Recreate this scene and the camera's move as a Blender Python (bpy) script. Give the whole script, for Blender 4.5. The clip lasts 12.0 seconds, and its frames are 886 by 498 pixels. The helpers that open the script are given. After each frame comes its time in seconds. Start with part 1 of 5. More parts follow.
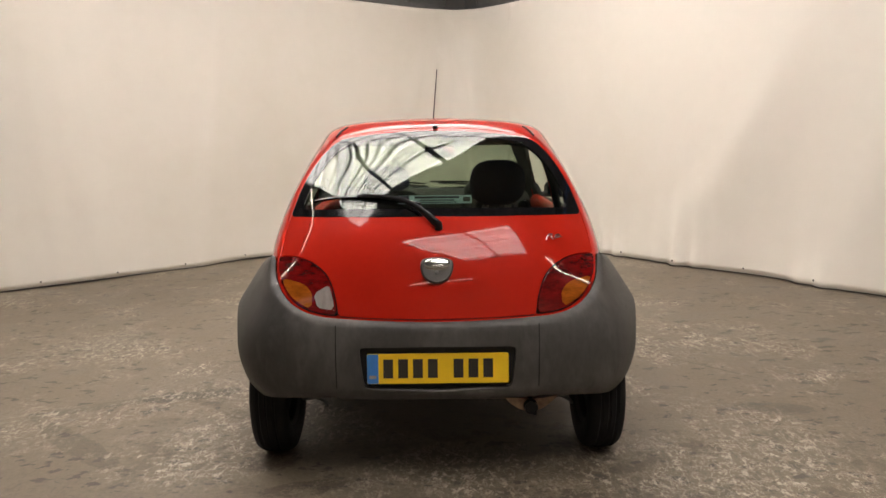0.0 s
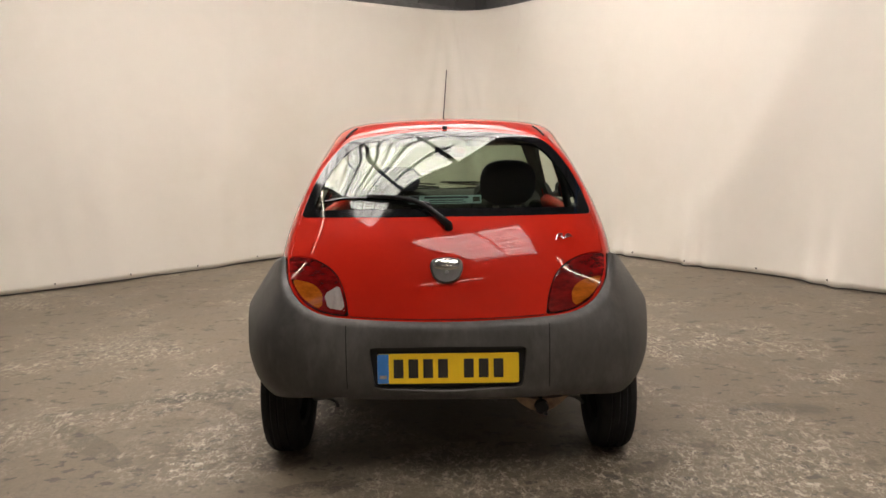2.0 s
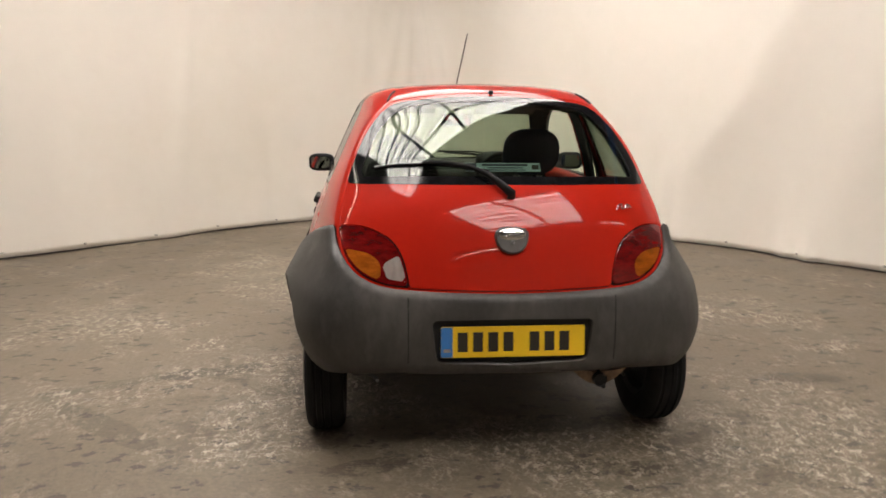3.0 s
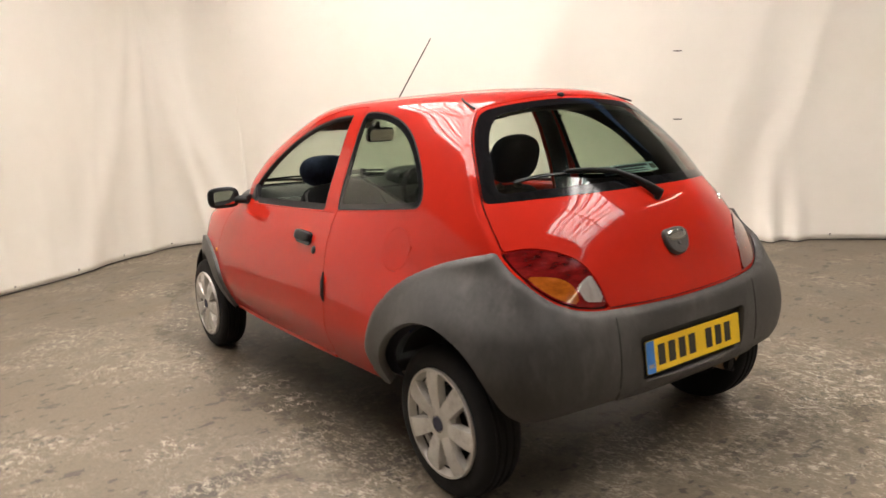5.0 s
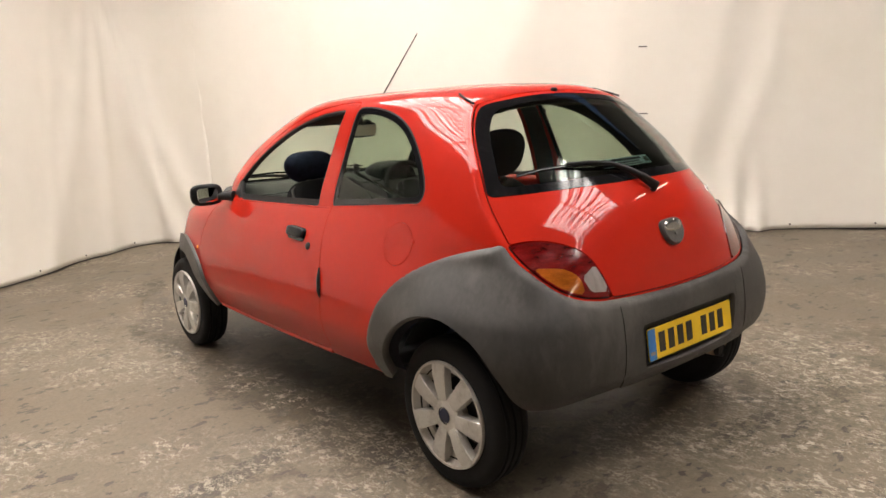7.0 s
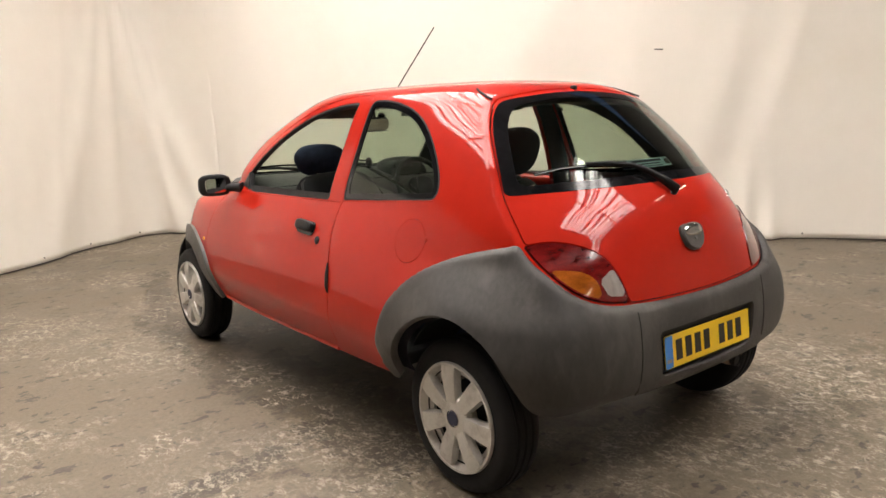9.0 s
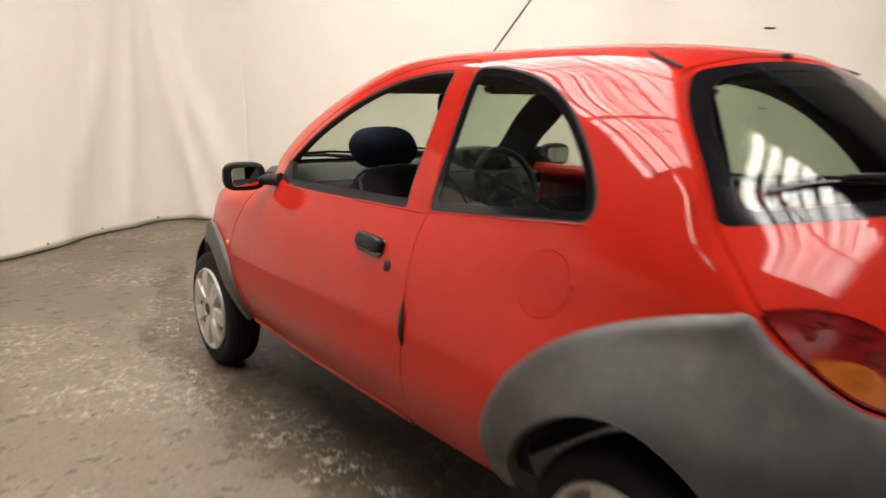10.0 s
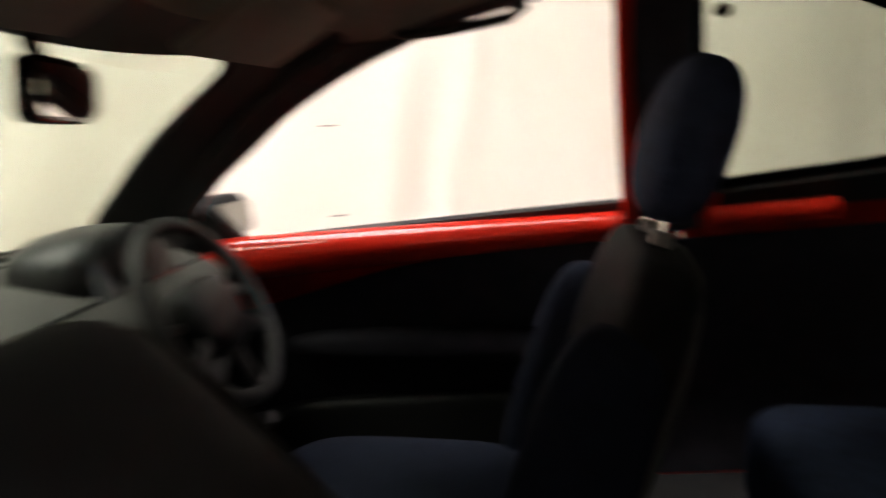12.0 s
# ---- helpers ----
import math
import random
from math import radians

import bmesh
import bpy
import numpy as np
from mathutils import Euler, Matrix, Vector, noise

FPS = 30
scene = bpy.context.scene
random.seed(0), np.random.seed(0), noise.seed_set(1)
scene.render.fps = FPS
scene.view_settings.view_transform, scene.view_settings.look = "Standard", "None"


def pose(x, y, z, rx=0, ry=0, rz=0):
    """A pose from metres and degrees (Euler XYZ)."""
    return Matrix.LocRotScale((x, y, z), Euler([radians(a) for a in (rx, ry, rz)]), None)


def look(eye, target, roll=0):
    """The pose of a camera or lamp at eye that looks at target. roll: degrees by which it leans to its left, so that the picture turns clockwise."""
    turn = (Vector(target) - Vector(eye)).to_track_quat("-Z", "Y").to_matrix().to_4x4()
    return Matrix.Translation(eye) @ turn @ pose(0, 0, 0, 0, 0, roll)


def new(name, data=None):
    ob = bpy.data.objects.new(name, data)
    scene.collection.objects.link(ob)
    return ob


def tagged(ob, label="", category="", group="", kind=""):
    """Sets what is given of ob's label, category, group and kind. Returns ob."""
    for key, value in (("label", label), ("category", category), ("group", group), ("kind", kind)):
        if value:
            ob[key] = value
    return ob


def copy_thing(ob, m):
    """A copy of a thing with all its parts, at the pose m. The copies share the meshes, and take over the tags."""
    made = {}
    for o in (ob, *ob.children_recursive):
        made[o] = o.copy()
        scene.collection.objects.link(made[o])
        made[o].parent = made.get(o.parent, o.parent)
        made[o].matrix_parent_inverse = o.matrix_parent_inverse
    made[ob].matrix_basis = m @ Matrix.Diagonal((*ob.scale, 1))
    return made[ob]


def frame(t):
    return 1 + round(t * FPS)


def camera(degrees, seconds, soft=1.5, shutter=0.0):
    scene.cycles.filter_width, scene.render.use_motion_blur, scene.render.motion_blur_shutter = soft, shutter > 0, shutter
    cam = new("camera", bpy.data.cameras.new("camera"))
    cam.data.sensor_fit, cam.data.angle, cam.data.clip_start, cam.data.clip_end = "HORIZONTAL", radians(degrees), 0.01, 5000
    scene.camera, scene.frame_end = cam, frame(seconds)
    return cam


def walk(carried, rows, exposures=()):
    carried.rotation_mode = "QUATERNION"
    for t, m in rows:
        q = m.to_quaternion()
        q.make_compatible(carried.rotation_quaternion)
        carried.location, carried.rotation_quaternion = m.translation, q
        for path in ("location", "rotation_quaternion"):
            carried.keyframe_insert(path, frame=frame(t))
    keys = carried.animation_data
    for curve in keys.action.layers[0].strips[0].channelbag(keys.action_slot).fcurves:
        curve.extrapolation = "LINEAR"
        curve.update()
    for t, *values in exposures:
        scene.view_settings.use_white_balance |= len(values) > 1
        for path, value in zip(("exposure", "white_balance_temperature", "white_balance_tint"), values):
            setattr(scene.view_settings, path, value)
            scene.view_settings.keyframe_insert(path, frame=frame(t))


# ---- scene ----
cam = camera(61.85, 12.0, shutter=0.7)
PATH = [
    (0, (-0.005, -3.113, 1.343), (0.016, -1.137, 1.038), -0.51),
    (0.5, (0.021, -3.122, 1.317), (0.019, -1.143, 1.030), -1.24),
    (1, (0.007, -3.125, 1.325), (-0.005, -1.147, 1.029), -1.80),
    (1.5, (0.019, -3.128, 1.338), (-0.011, -1.151, 1.038), -1.70),
    (2, (0.001, -3.115, 1.338), (-0.009, -1.138, 1.037), -0.85),
    (2.5, (-0.172, -3.094, 1.315), (-0.131, -1.123, 0.977), 0.28),
    (4.5, (-1.820, -2.264, 1.305), (-0.839, -0.578, 0.866), -2.02),
    (5, (-2.122, -2.021, 1.307), (-0.989, -0.410, 0.961), -3.19),
    (5.5, (-2.242, -1.933, 1.320), (-1.043, -0.374, 0.957), -3.86),
    (6, (-2.266, -1.942, 1.310), (-1.057, -0.390, 0.949), -3.86),
    (6.5, (-2.274, -1.940, 1.305), (-1.052, -0.397, 0.948), -3.63),
    (7, (-2.278, -1.935, 1.315), (-1.047, -0.402, 0.950), -3.40),
    (9, (-2.262, -1.863, 1.301), (-1.039, -0.323, 0.934), -1.74),
    (9.5, (-2.087, -1.515, 1.277), (-0.884, 0.031, 0.872), -2.07),
    (10, (-1.902, -0.933, 1.271), (-0.733, 0.638, 0.865), 0.31),
    (10.5, (-1.696, -0.366, 1.266), (-0.389, 1.092, 0.858), -0.16),
    (11, (-1.455, 0.255, 1.262), (-0.069, 1.636, 0.849), -1.91),
    (11.3, (-1.304, 0.554, 1.285), (0.276, 1.694, 0.833), -2.66),
    (11.5, (-1.147, 0.732, 1.239), (0.539, 1.720, 0.811), -2.57),
    (11.7, (-0.987, 0.880, 1.206), (0.810, 1.679, 0.846), -3.25),
    (12, (-0.823, 1.006, 1.159), (1.125, 1.299, 0.813), -6.02),
]
walk(cam, [(t, look(eye, target, roll)) for t, eye, target, roll in PATH],
     exposures=[(0, -0.44, 6400, 15), (2.7, -0.38, 6400, 15), (4.3, -0.07, 6400, 15), (9.0, -0.05, 6400, 15), (9.6, -0.02, 6400, 15), (10.5, -0.27, 6400, 15), (11.3, -0.28, 6400, 16), (11.5, -0.13, 6400, 16), (11.7, 0.15, 6400, 16), (12, 0.60, 6350, 17)])

# ---------------------------------------------------------------- light
world = bpy.data.worlds.new("world")
scene.world = world
world.use_nodes = True
wn = world.node_tree
sky = wn.nodes.new("ShaderNodeTexSky")
sky.sky_type, sky.sun_disc = "NISHITA", False
sky.sun_elevation, sky.sun_rotation = radians(35), radians(200)
wn.links.new(sky.outputs["Color"], wn.nodes["Background"].inputs["Color"])
wn.nodes["Background"].inputs["Strength"].default_value = 0.1
ROOFLIGHT = 14.2      # brightness of the translucent roof sheets
TUBE = 30.0          # brightness of the fluorescent tubes


# ---------------------------------------------------------------- materials
def nodes_of(name):
    m = bpy.data.materials.new(name)
    m.use_nodes = True
    t = m.node_tree
    return m, t, t.nodes["Principled BSDF"]


def noise_node(t, scale, detail=4.0, rough=0.55, stretch=(1, 1, 1), space="Object"):
    tc = t.nodes.new("ShaderNodeTexCoord")
    mp = t.nodes.new("ShaderNodeMapping")
    mp.inputs["Scale"].default_value = stretch
    n = t.nodes.new("ShaderNodeTexNoise")
    n.inputs["Scale"].default_value = scale
    n.inputs["Detail"].default_value = detail
    n.inputs["Roughness"].default_value = rough
    t.links.new(tc.outputs[space], mp.inputs["Vector"])
    t.links.new(mp.outputs["Vector"], n.inputs["Vector"])
    return n


def ramp_node(t, fac, stops):
    r = t.nodes.new("ShaderNodeValToRGB")
    e = r.color_ramp.elements
    while len(e) < len(stops):
        e.new(0.5)
    for el, (p, c) in zip(e, stops):
        el.position = p
        el.color = (*c, 1) if len(c) == 3 else (c[0], c[0], c[0], 1)
    t.links.new(fac, r.inputs["Fac"])
    return r


def mix_node(t, fac, a, b, mode="MIX"):
    m = t.nodes.new("ShaderNodeMix")
    m.data_type, m.blend_type = "RGBA", mode
    for sock, v in ((m.inputs["Factor"], fac), (m.inputs["A"], a), (m.inputs["B"], b)):
        if isinstance(v, (int, float)):
            sock.default_value = v
        elif isinstance(v, tuple):
            sock.default_value = (*v, 1)
        else:
            t.links.new(v, sock)
    return m.outputs["Result"]


def surf(name, color, rough=0.5, metal=0.0, coat=0.0, vary=0.12, scale=9.0, stretch=(1, 1, 1), bump=0.0, bump_scale=180.0,
         dirt=None, dirt_scale=3.0, spec=0.5, rough_vary=0.08):
    """A painted, plastic or cloth surface with variation at two scales and fine relief."""
    m, t, p = nodes_of(name)
    big, fine = noise_node(t, scale, 5, 0.6, stretch), noise_node(t, scale * 14, 3, 0.6, stretch)
    lo, hi = tuple(c * (1 - vary) for c in color), tuple(min(1, c * (1 + vary)) for c in color)
    col = ramp_node(t, big.outputs["Fac"], [(0.3, lo), (0.7, hi)]).outputs["Color"]
    grain = ramp_node(t, fine.outputs["Fac"], [(0.3, (1 - vary * 0.7,)), (0.7, (1 + vary * 0.3,))]).outputs["Color"]
    col = mix_node(t, 1.0, col, grain, "MULTIPLY")
    if dirt:
        d = noise_node(t, dirt_scale, 6, 0.65, stretch)
        mask = ramp_node(t, d.outputs["Fac"], [(0.5, (0,)), (0.72, (0.75,))]).outputs["Color"]
        col = mix_node(t, mask, col, dirt)
    t.links.new(col, p.inputs["Base Color"])
    r = ramp_node(t, big.outputs["Fac"], [(0.3, (max(0, rough - rough_vary),)), (0.7, (min(1, rough + rough_vary),))])
    t.links.new(r.outputs["Color"], p.inputs["Roughness"])
    p.inputs["Metallic"].default_value, p.inputs["Coat Weight"].default_value = metal, coat
    p.inputs["Coat Roughness"].default_value, p.inputs["Specular IOR Level"].default_value = 0.03, spec
    if bump:
        b = noise_node(t, bump_scale, 3, 0.6, stretch)
        k = t.nodes.new("ShaderNodeBump")
        k.inputs["Strength"].default_value, k.inputs["Distance"].default_value = bump, 0.004
        t.links.new(b.outputs["Fac"], k.inputs["Height"])
        t.links.new(k.outputs["Normal"], p.inputs["Normal"])
    return m


def thin_glass(name, tint):
    """A thin pane: tinted see-through with a mirror layer that grows at grazing angles."""
    m, t, p = nodes_of(name)
    t.nodes.remove(p)
    tr, gl, mx, lw = (t.nodes.new(k) for k in ("ShaderNodeBsdfTransparent", "ShaderNodeBsdfGlossy", "ShaderNodeMixShader", "ShaderNodeLayerWeight"))
    tr.inputs["Color"].default_value = (*tint, 1)
    gl.inputs["Roughness"].default_value = 0.0
    lw.inputs["Blend"].default_value = 0.5
    power, gain = t.nodes.new("ShaderNodeMath"), t.nodes.new("ShaderNodeMath")
    power.operation, gain.operation = "POWER", "MULTIPLY_ADD"
    power.inputs[1].default_value = 5.0
    gain.inputs[1].default_value, gain.inputs[2].default_value = 0.9, 0.05
    t.links.new(lw.outputs["Facing"], power.inputs[0])
    t.links.new(power.outputs[0], gain.inputs[0])
    t.links.new(gain.outputs[0], mx.inputs["Fac"])
    t.links.new(tr.outputs["BSDF"], mx.inputs[1])
    t.links.new(gl.outputs["BSDF"], mx.inputs[2])
    t.links.new(mx.outputs["Shader"], t.nodes["Material Output"].inputs["Surface"])
    return m


def glow(name, color, strength):
    m, t, p = nodes_of(name)
    p.inputs["Base Color"].default_value = (*color, 1)
    p.inputs["Emission Color"].default_value = (*color, 1)
    p.inputs["Emission Strength"].default_value = strength
    return m


def streaked_glow(name, color, strength, across):
    """Daylight through old corrugated sheeting, its emission varied in streaks along a direction."""
    m, t, p = nodes_of(name)
    tc, dot = t.nodes.new("ShaderNodeTexCoord"), t.nodes.new("ShaderNodeVectorMath")
    dot.operation = "DOT_PRODUCT"
    dot.inputs[1].default_value = across
    n = t.nodes.new("ShaderNodeTexNoise")
    n.noise_dimensions = "1D"
    n.inputs["Scale"].default_value, n.inputs["Detail"].default_value, n.inputs["Roughness"].default_value = 7.5, 4.0, 0.75
    t.links.new(tc.outputs["Object"], dot.inputs[0])
    t.links.new(dot.outputs["Value"], n.inputs["W"])
    r = ramp_node(t, n.outputs["Fac"], [(0.41, (0.12,)), (0.47, (0.62,)), (0.52, (1.05,)), (0.66, (1.2,))])
    p.inputs["Base Color"].default_value = p.inputs["Emission Color"].default_value = (*color, 1)
    t.links.new(math_node(t, "MULTIPLY", r.outputs["Color"], strength), p.inputs["Emission Strength"])
    return m


def math_node(t, op, a, b=None, c=None):
    m = t.nodes.new("ShaderNodeMath")
    m.operation = op
    for k, v in enumerate((a, b, c)):
        if v is None:
            continue
        if isinstance(v, (int, float)):
            m.inputs[k].default_value = v
        else:
            t.links.new(v, m.inputs[k])
    return m.outputs[0]


def patch_node(t, x, y, rx, ry, turn, wobble, edge=(0.85, 0.875)):
    """A ragged stain on the floor: 1 inside, 0 outside."""
    tc, mp = t.nodes.new("ShaderNodeTexCoord"), t.nodes.new("ShaderNodeMapping")
    mp.vector_type = "TEXTURE"
    mp.inputs["Location"].default_value = (x, y, 0)
    mp.inputs["Rotation"].default_value = (0, 0, radians(turn))
    mp.inputs["Scale"].default_value = (rx, ry, 1)
    ln = t.nodes.new("ShaderNodeVectorMath")
    ln.operation = "LENGTH"
    t.links.new(tc.outputs["Object"], mp.inputs["Vector"])
    t.links.new(mp.outputs["Vector"], ln.inputs[0])
    d = math_node(t, "MULTIPLY_ADD", wobble, 1.5, math_node(t, "SUBTRACT", ln.outputs["Value"], 0.75))
    return ramp_node(t, d, [(edge[0], (1,)), (edge[1], (0,))]).outputs["Color"]


def floor_material():
    """Old hall concrete: beige-grey, with damp patches, pale flaking scribbles in clusters and small dark scuffs."""
    m, t, p = nodes_of("stained_concrete")
    base = noise_node(t, 0.45, 5, 0.6)
    cloud = noise_node(t, 1.9, 9, 0.72)
    cluster = noise_node(t, 1.1, 6, 0.68)
    flake = noise_node(t, 15, 7, 0.68, (1.0, 0.7, 1))
    speck = noise_node(t, 30, 6, 0.74, (1.0, 0.62, 1))
    scatter = noise_node(t, 4.2, 8, 0.72)
    scuff = noise_node(t, 8.5, 6, 0.64, (0.7, 1.15, 1))
    fine = noise_node(t, 60, 5, 0.74)
    ragged = noise_node(t, 6.5, 10, 0.76)
    col = ramp_node(t, base.outputs["Fac"], [(0.3, (0.130, 0.102, 0.0695)), (0.7, (0.157, 0.126, 0.087))]).outputs["Color"]
    shade = ramp_node(t, cloud.outputs["Fac"], [(0.36, (1.08,)), (0.5, (1.0,)), (0.56, (0.93,)), (0.70, (0.82,))]).outputs["Color"]
    col = mix_node(t, 1.0, col, shade, "MULTIPLY")

    def spread(places, edge=(0.85, 0.875)):
        out = None
        for x, y, rx, ry, turn in places:
            d = patch_node(t, x, y, rx, ry, turn, ragged.outputs["Fac"], edge)
            out = d if out is None else mix_node(t, 1.0, out, d, "LIGHTEN")
        return out

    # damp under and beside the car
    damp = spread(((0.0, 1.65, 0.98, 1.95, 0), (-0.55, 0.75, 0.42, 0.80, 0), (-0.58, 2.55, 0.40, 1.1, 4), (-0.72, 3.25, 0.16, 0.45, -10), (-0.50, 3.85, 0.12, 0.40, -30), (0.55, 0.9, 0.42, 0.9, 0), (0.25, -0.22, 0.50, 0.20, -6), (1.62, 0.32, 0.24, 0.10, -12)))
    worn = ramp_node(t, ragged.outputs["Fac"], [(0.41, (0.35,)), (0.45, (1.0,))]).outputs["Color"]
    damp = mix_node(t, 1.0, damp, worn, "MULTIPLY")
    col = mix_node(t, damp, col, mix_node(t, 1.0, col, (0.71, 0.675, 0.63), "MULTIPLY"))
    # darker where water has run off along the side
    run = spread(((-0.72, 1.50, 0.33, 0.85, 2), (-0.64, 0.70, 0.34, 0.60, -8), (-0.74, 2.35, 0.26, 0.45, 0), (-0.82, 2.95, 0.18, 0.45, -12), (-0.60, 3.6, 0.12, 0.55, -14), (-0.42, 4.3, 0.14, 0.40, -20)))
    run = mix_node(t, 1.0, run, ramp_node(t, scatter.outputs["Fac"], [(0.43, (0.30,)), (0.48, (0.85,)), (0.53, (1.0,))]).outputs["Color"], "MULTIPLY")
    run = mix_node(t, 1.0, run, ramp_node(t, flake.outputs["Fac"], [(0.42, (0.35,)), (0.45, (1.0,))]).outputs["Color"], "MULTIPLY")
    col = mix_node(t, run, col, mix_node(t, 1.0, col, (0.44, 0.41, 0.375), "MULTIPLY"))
    # small ragged dark patches at and behind the rear tyres
    rear_dark = spread(((-0.70, -0.17, 0.15, 0.12, 20), (0.66, -0.16, 0.13, 0.09, -20), (-0.52, -0.42, 0.22, 0.08, 12), (0.42, -0.50, 0.26, 0.08, -8)), (0.80, 0.90))
    rear_dark = mix_node(t, 1.0, rear_dark, ramp_node(t, ragged.outputs["Fac"], [(0.46, (0.0,)), (0.50, (1.0,))]).outputs["Color"], "MULTIPLY")
    col = mix_node(t, rear_dark, col, mix_node(t, 1.0, col, (0.58, 0.55, 0.52), "MULTIPLY"))
    # blotches of old dirt, mostly behind the car
    dirty = spread(((0.9, -0.30, 1.3, 0.6, -6), (-1.0, 0.4, 0.5, 1.2, 0), (0.3, 0.0, 0.9, 0.5, 0)), (0.5, 1.1))
    spots = ramp_node(t, scatter.outputs["Fac"], [(0.43, (0.8,)), (0.475, (0.0,))]).outputs["Color"]
    spots = mix_node(t, 1.0, spots, dirty, "MULTIPLY")
    col = mix_node(t, spots, col, mix_node(t, 1.0, col, (0.60, 0.56, 0.50), "MULTIPLY"))
    # worn painted bands, a brushed smear, a crack and a scuffed patch
    for x, y, rx, ry, turn, tone in ((-1.64, 0.57, 0.50, 0.060, 20, 0.74), (-1.63, 0.06, 0.56, 0.075, -42, 0.74), (-1.30, 0.645, 0.30, 0.085, 14, 0.55), (1.57, 0.98, 0.36, 0.010, -50, 0.62), (1.66, 0.33, 0.22, 0.07, -16, 0.72), (-2.08, 1.93, 0.14, 0.05, 20, 0.72)):
        d = patch_node(t, x, y, rx, ry, turn, ragged.outputs["Fac"])
        d = mix_node(t, 1.0, d, worn, "MULTIPLY")
        col = mix_node(t, d, col, mix_node(t, 1.0, col, (tone, tone, tone * 0.97), "MULTIPLY"))
    # dark scuffs
    marks = ramp_node(t, scuff.outputs["Fac"], [(0.612, (0,)), (0.625, (0.8,))]).outputs["Color"]
    col = mix_node(t, marks, col, (0.058, 0.047, 0.036))
    # small dark flecks strewn all over
    fleck = noise_node(t, 14.5, 4, 0.57, (0.72, 1.1, 1))
    flecks = ramp_node(t, fleck.outputs["Fac"], [(0.628, (0,)), (0.640, (0.9,))]).outputs["Color"]
    col = mix_node(t, flecks, col, (0.058, 0.045, 0.032))
    # pale flaking, thickest behind the car and beside its wheels
    thick = spread(((-0.80, 1.25, 0.20, 0.95, 0), (-0.62, 3.2, 0.30, 0.7, -10), (-1.05, -0.12, 0.50, 0.34, 0), (-1.20, 0.62, 0.34, 0.12, 8), (-1.38, 1.10, 0.22, 0.20, 0), (-0.95, 2.4, 0.16, 0.6, 5), (-0.60, 4.4, 0.40, 0.35, 0), (1.15, -0.40, 0.95, 0.55, 0), (0.35, -0.95, 0.9, 0.45, 0), (1.35, 1.40, 0.26, 0.45, 0), (1.66, 1.6, 0.22, 0.5, 12), (2.02, 0.68, 0.40, 0.18, 20)), (0.45, 1.05))
    loose = ramp_node(t, cluster.outputs["Fac"], [(0.48, (0.0,)), (0.60, (0.75,))]).outputs["Color"]
    thick = mix_node(t, 1.0, thick, ramp_node(t, scatter.outputs["Fac"], [(0.44, (0.05,)), (0.54, (1.0,))]).outputs["Color"], "MULTIPLY")
    where = mix_node(t, 1.0, thick, loose, "LIGHTEN")
    lines = ramp_node(t, flake.outputs["Fac"], [(0.474, (0,)), (0.488, (0.65,)), (0.503, (0.65,)), (0.517, (0,))]).outputs["Color"]
    dots = ramp_node(t, speck.outputs["Fac"], [(0.562, (0,)), (0.578, (0.9,))]).outputs["Color"]
    pale = mix_node(t, 1.0, mix_node(t, 1.0, lines, dots, "LIGHTEN"), where, "MULTIPLY")
    col = mix_node(t, pale, col, (0.43, 0.38, 0.30))
    pits = ramp_node(t, speck.outputs["Fac"], [(0.40, (0.7,)), (0.425, (0,))]).outputs["Color"]
    pits = mix_node(t, 1.0, pits, mix_node(t, 1.0, where, (0.35, 0.35, 0.35), "LIGHTEN"), "MULTIPLY")
    col = mix_node(t, pits, col, (0.058, 0.048, 0.037))
    grain = ramp_node(t, fine.outputs["Fac"], [(0.3, (0.76,)), (0.7, (1.16,))]).outputs["Color"]
    col = mix_node(t, 1.0, col, grain, "MULTIPLY")
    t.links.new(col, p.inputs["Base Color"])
    dry = ramp_node(t, cloud.outputs["Fac"], [(0.4, (0.62,)), (0.65, (0.50,))]).outputs["Color"]
    t.links.new(mix_node(t, damp, dry, (0.44, 0.44, 0.44)), p.inputs["Roughness"])
    h = mix_node(t, 0.5, speck.outputs["Fac"], fine.outputs["Fac"])
    k = t.nodes.new("ShaderNodeBump")
    k.inputs["Strength"].default_value, k.inputs["Distance"].default_value = 0.35, 0.006
    t.links.new(h, k.inputs["Height"])
    t.links.new(k.outputs["Normal"], p.inputs["Normal"])
    return m


RED = surf("red_paint", (0.43, 0.0150, 0.0055), 0.45, coat=0.7, vary=0.05, scale=1.5, rough_vary=0.03, spec=0.05)
CLAD = surf("grey_plastic_cladding", (0.048, 0.0440, 0.0398), 0.52, vary=0.30, scale=4.0, stretch=(1, 1, 0.45), bump=0.25, bump_scale=420,
            dirt=(0.115, 0.107, 0.097), dirt_scale=4.5)
TRIM = surf("black_trim", (0.016, 0.0155, 0.016), 0.55, spec=0.28, vary=0.2, bump=0.2, bump_scale=500)
PLASTIC = surf("black_plastic", (0.006, 0.006, 0.0065), 0.42, spec=0.3, vary=0.2, bump=0.15, bump_scale=500)
SEAL = surf("black_glass_border", (0.006, 0.006, 0.007), 0.08, vary=0.2, rough_vary=0.03)
CARD = surf("dark_door_card_cloth", (0.034, 0.032, 0.039), 0.9, spec=0.1, vary=0.25, scale=20, bump=0.4, bump_scale=600)
RUBBER = surf("tyre_rubber", (0.0075, 0.007, 0.007), 0.75, spec=0.25, vary=0.3, scale=14, bump=0.3, dirt=(0.016, 0.0145, 0.013), dirt_scale=6)
DARK = surf("dark_underbody", (0.012, 0.011, 0.011), 0.8, vary=0.3)
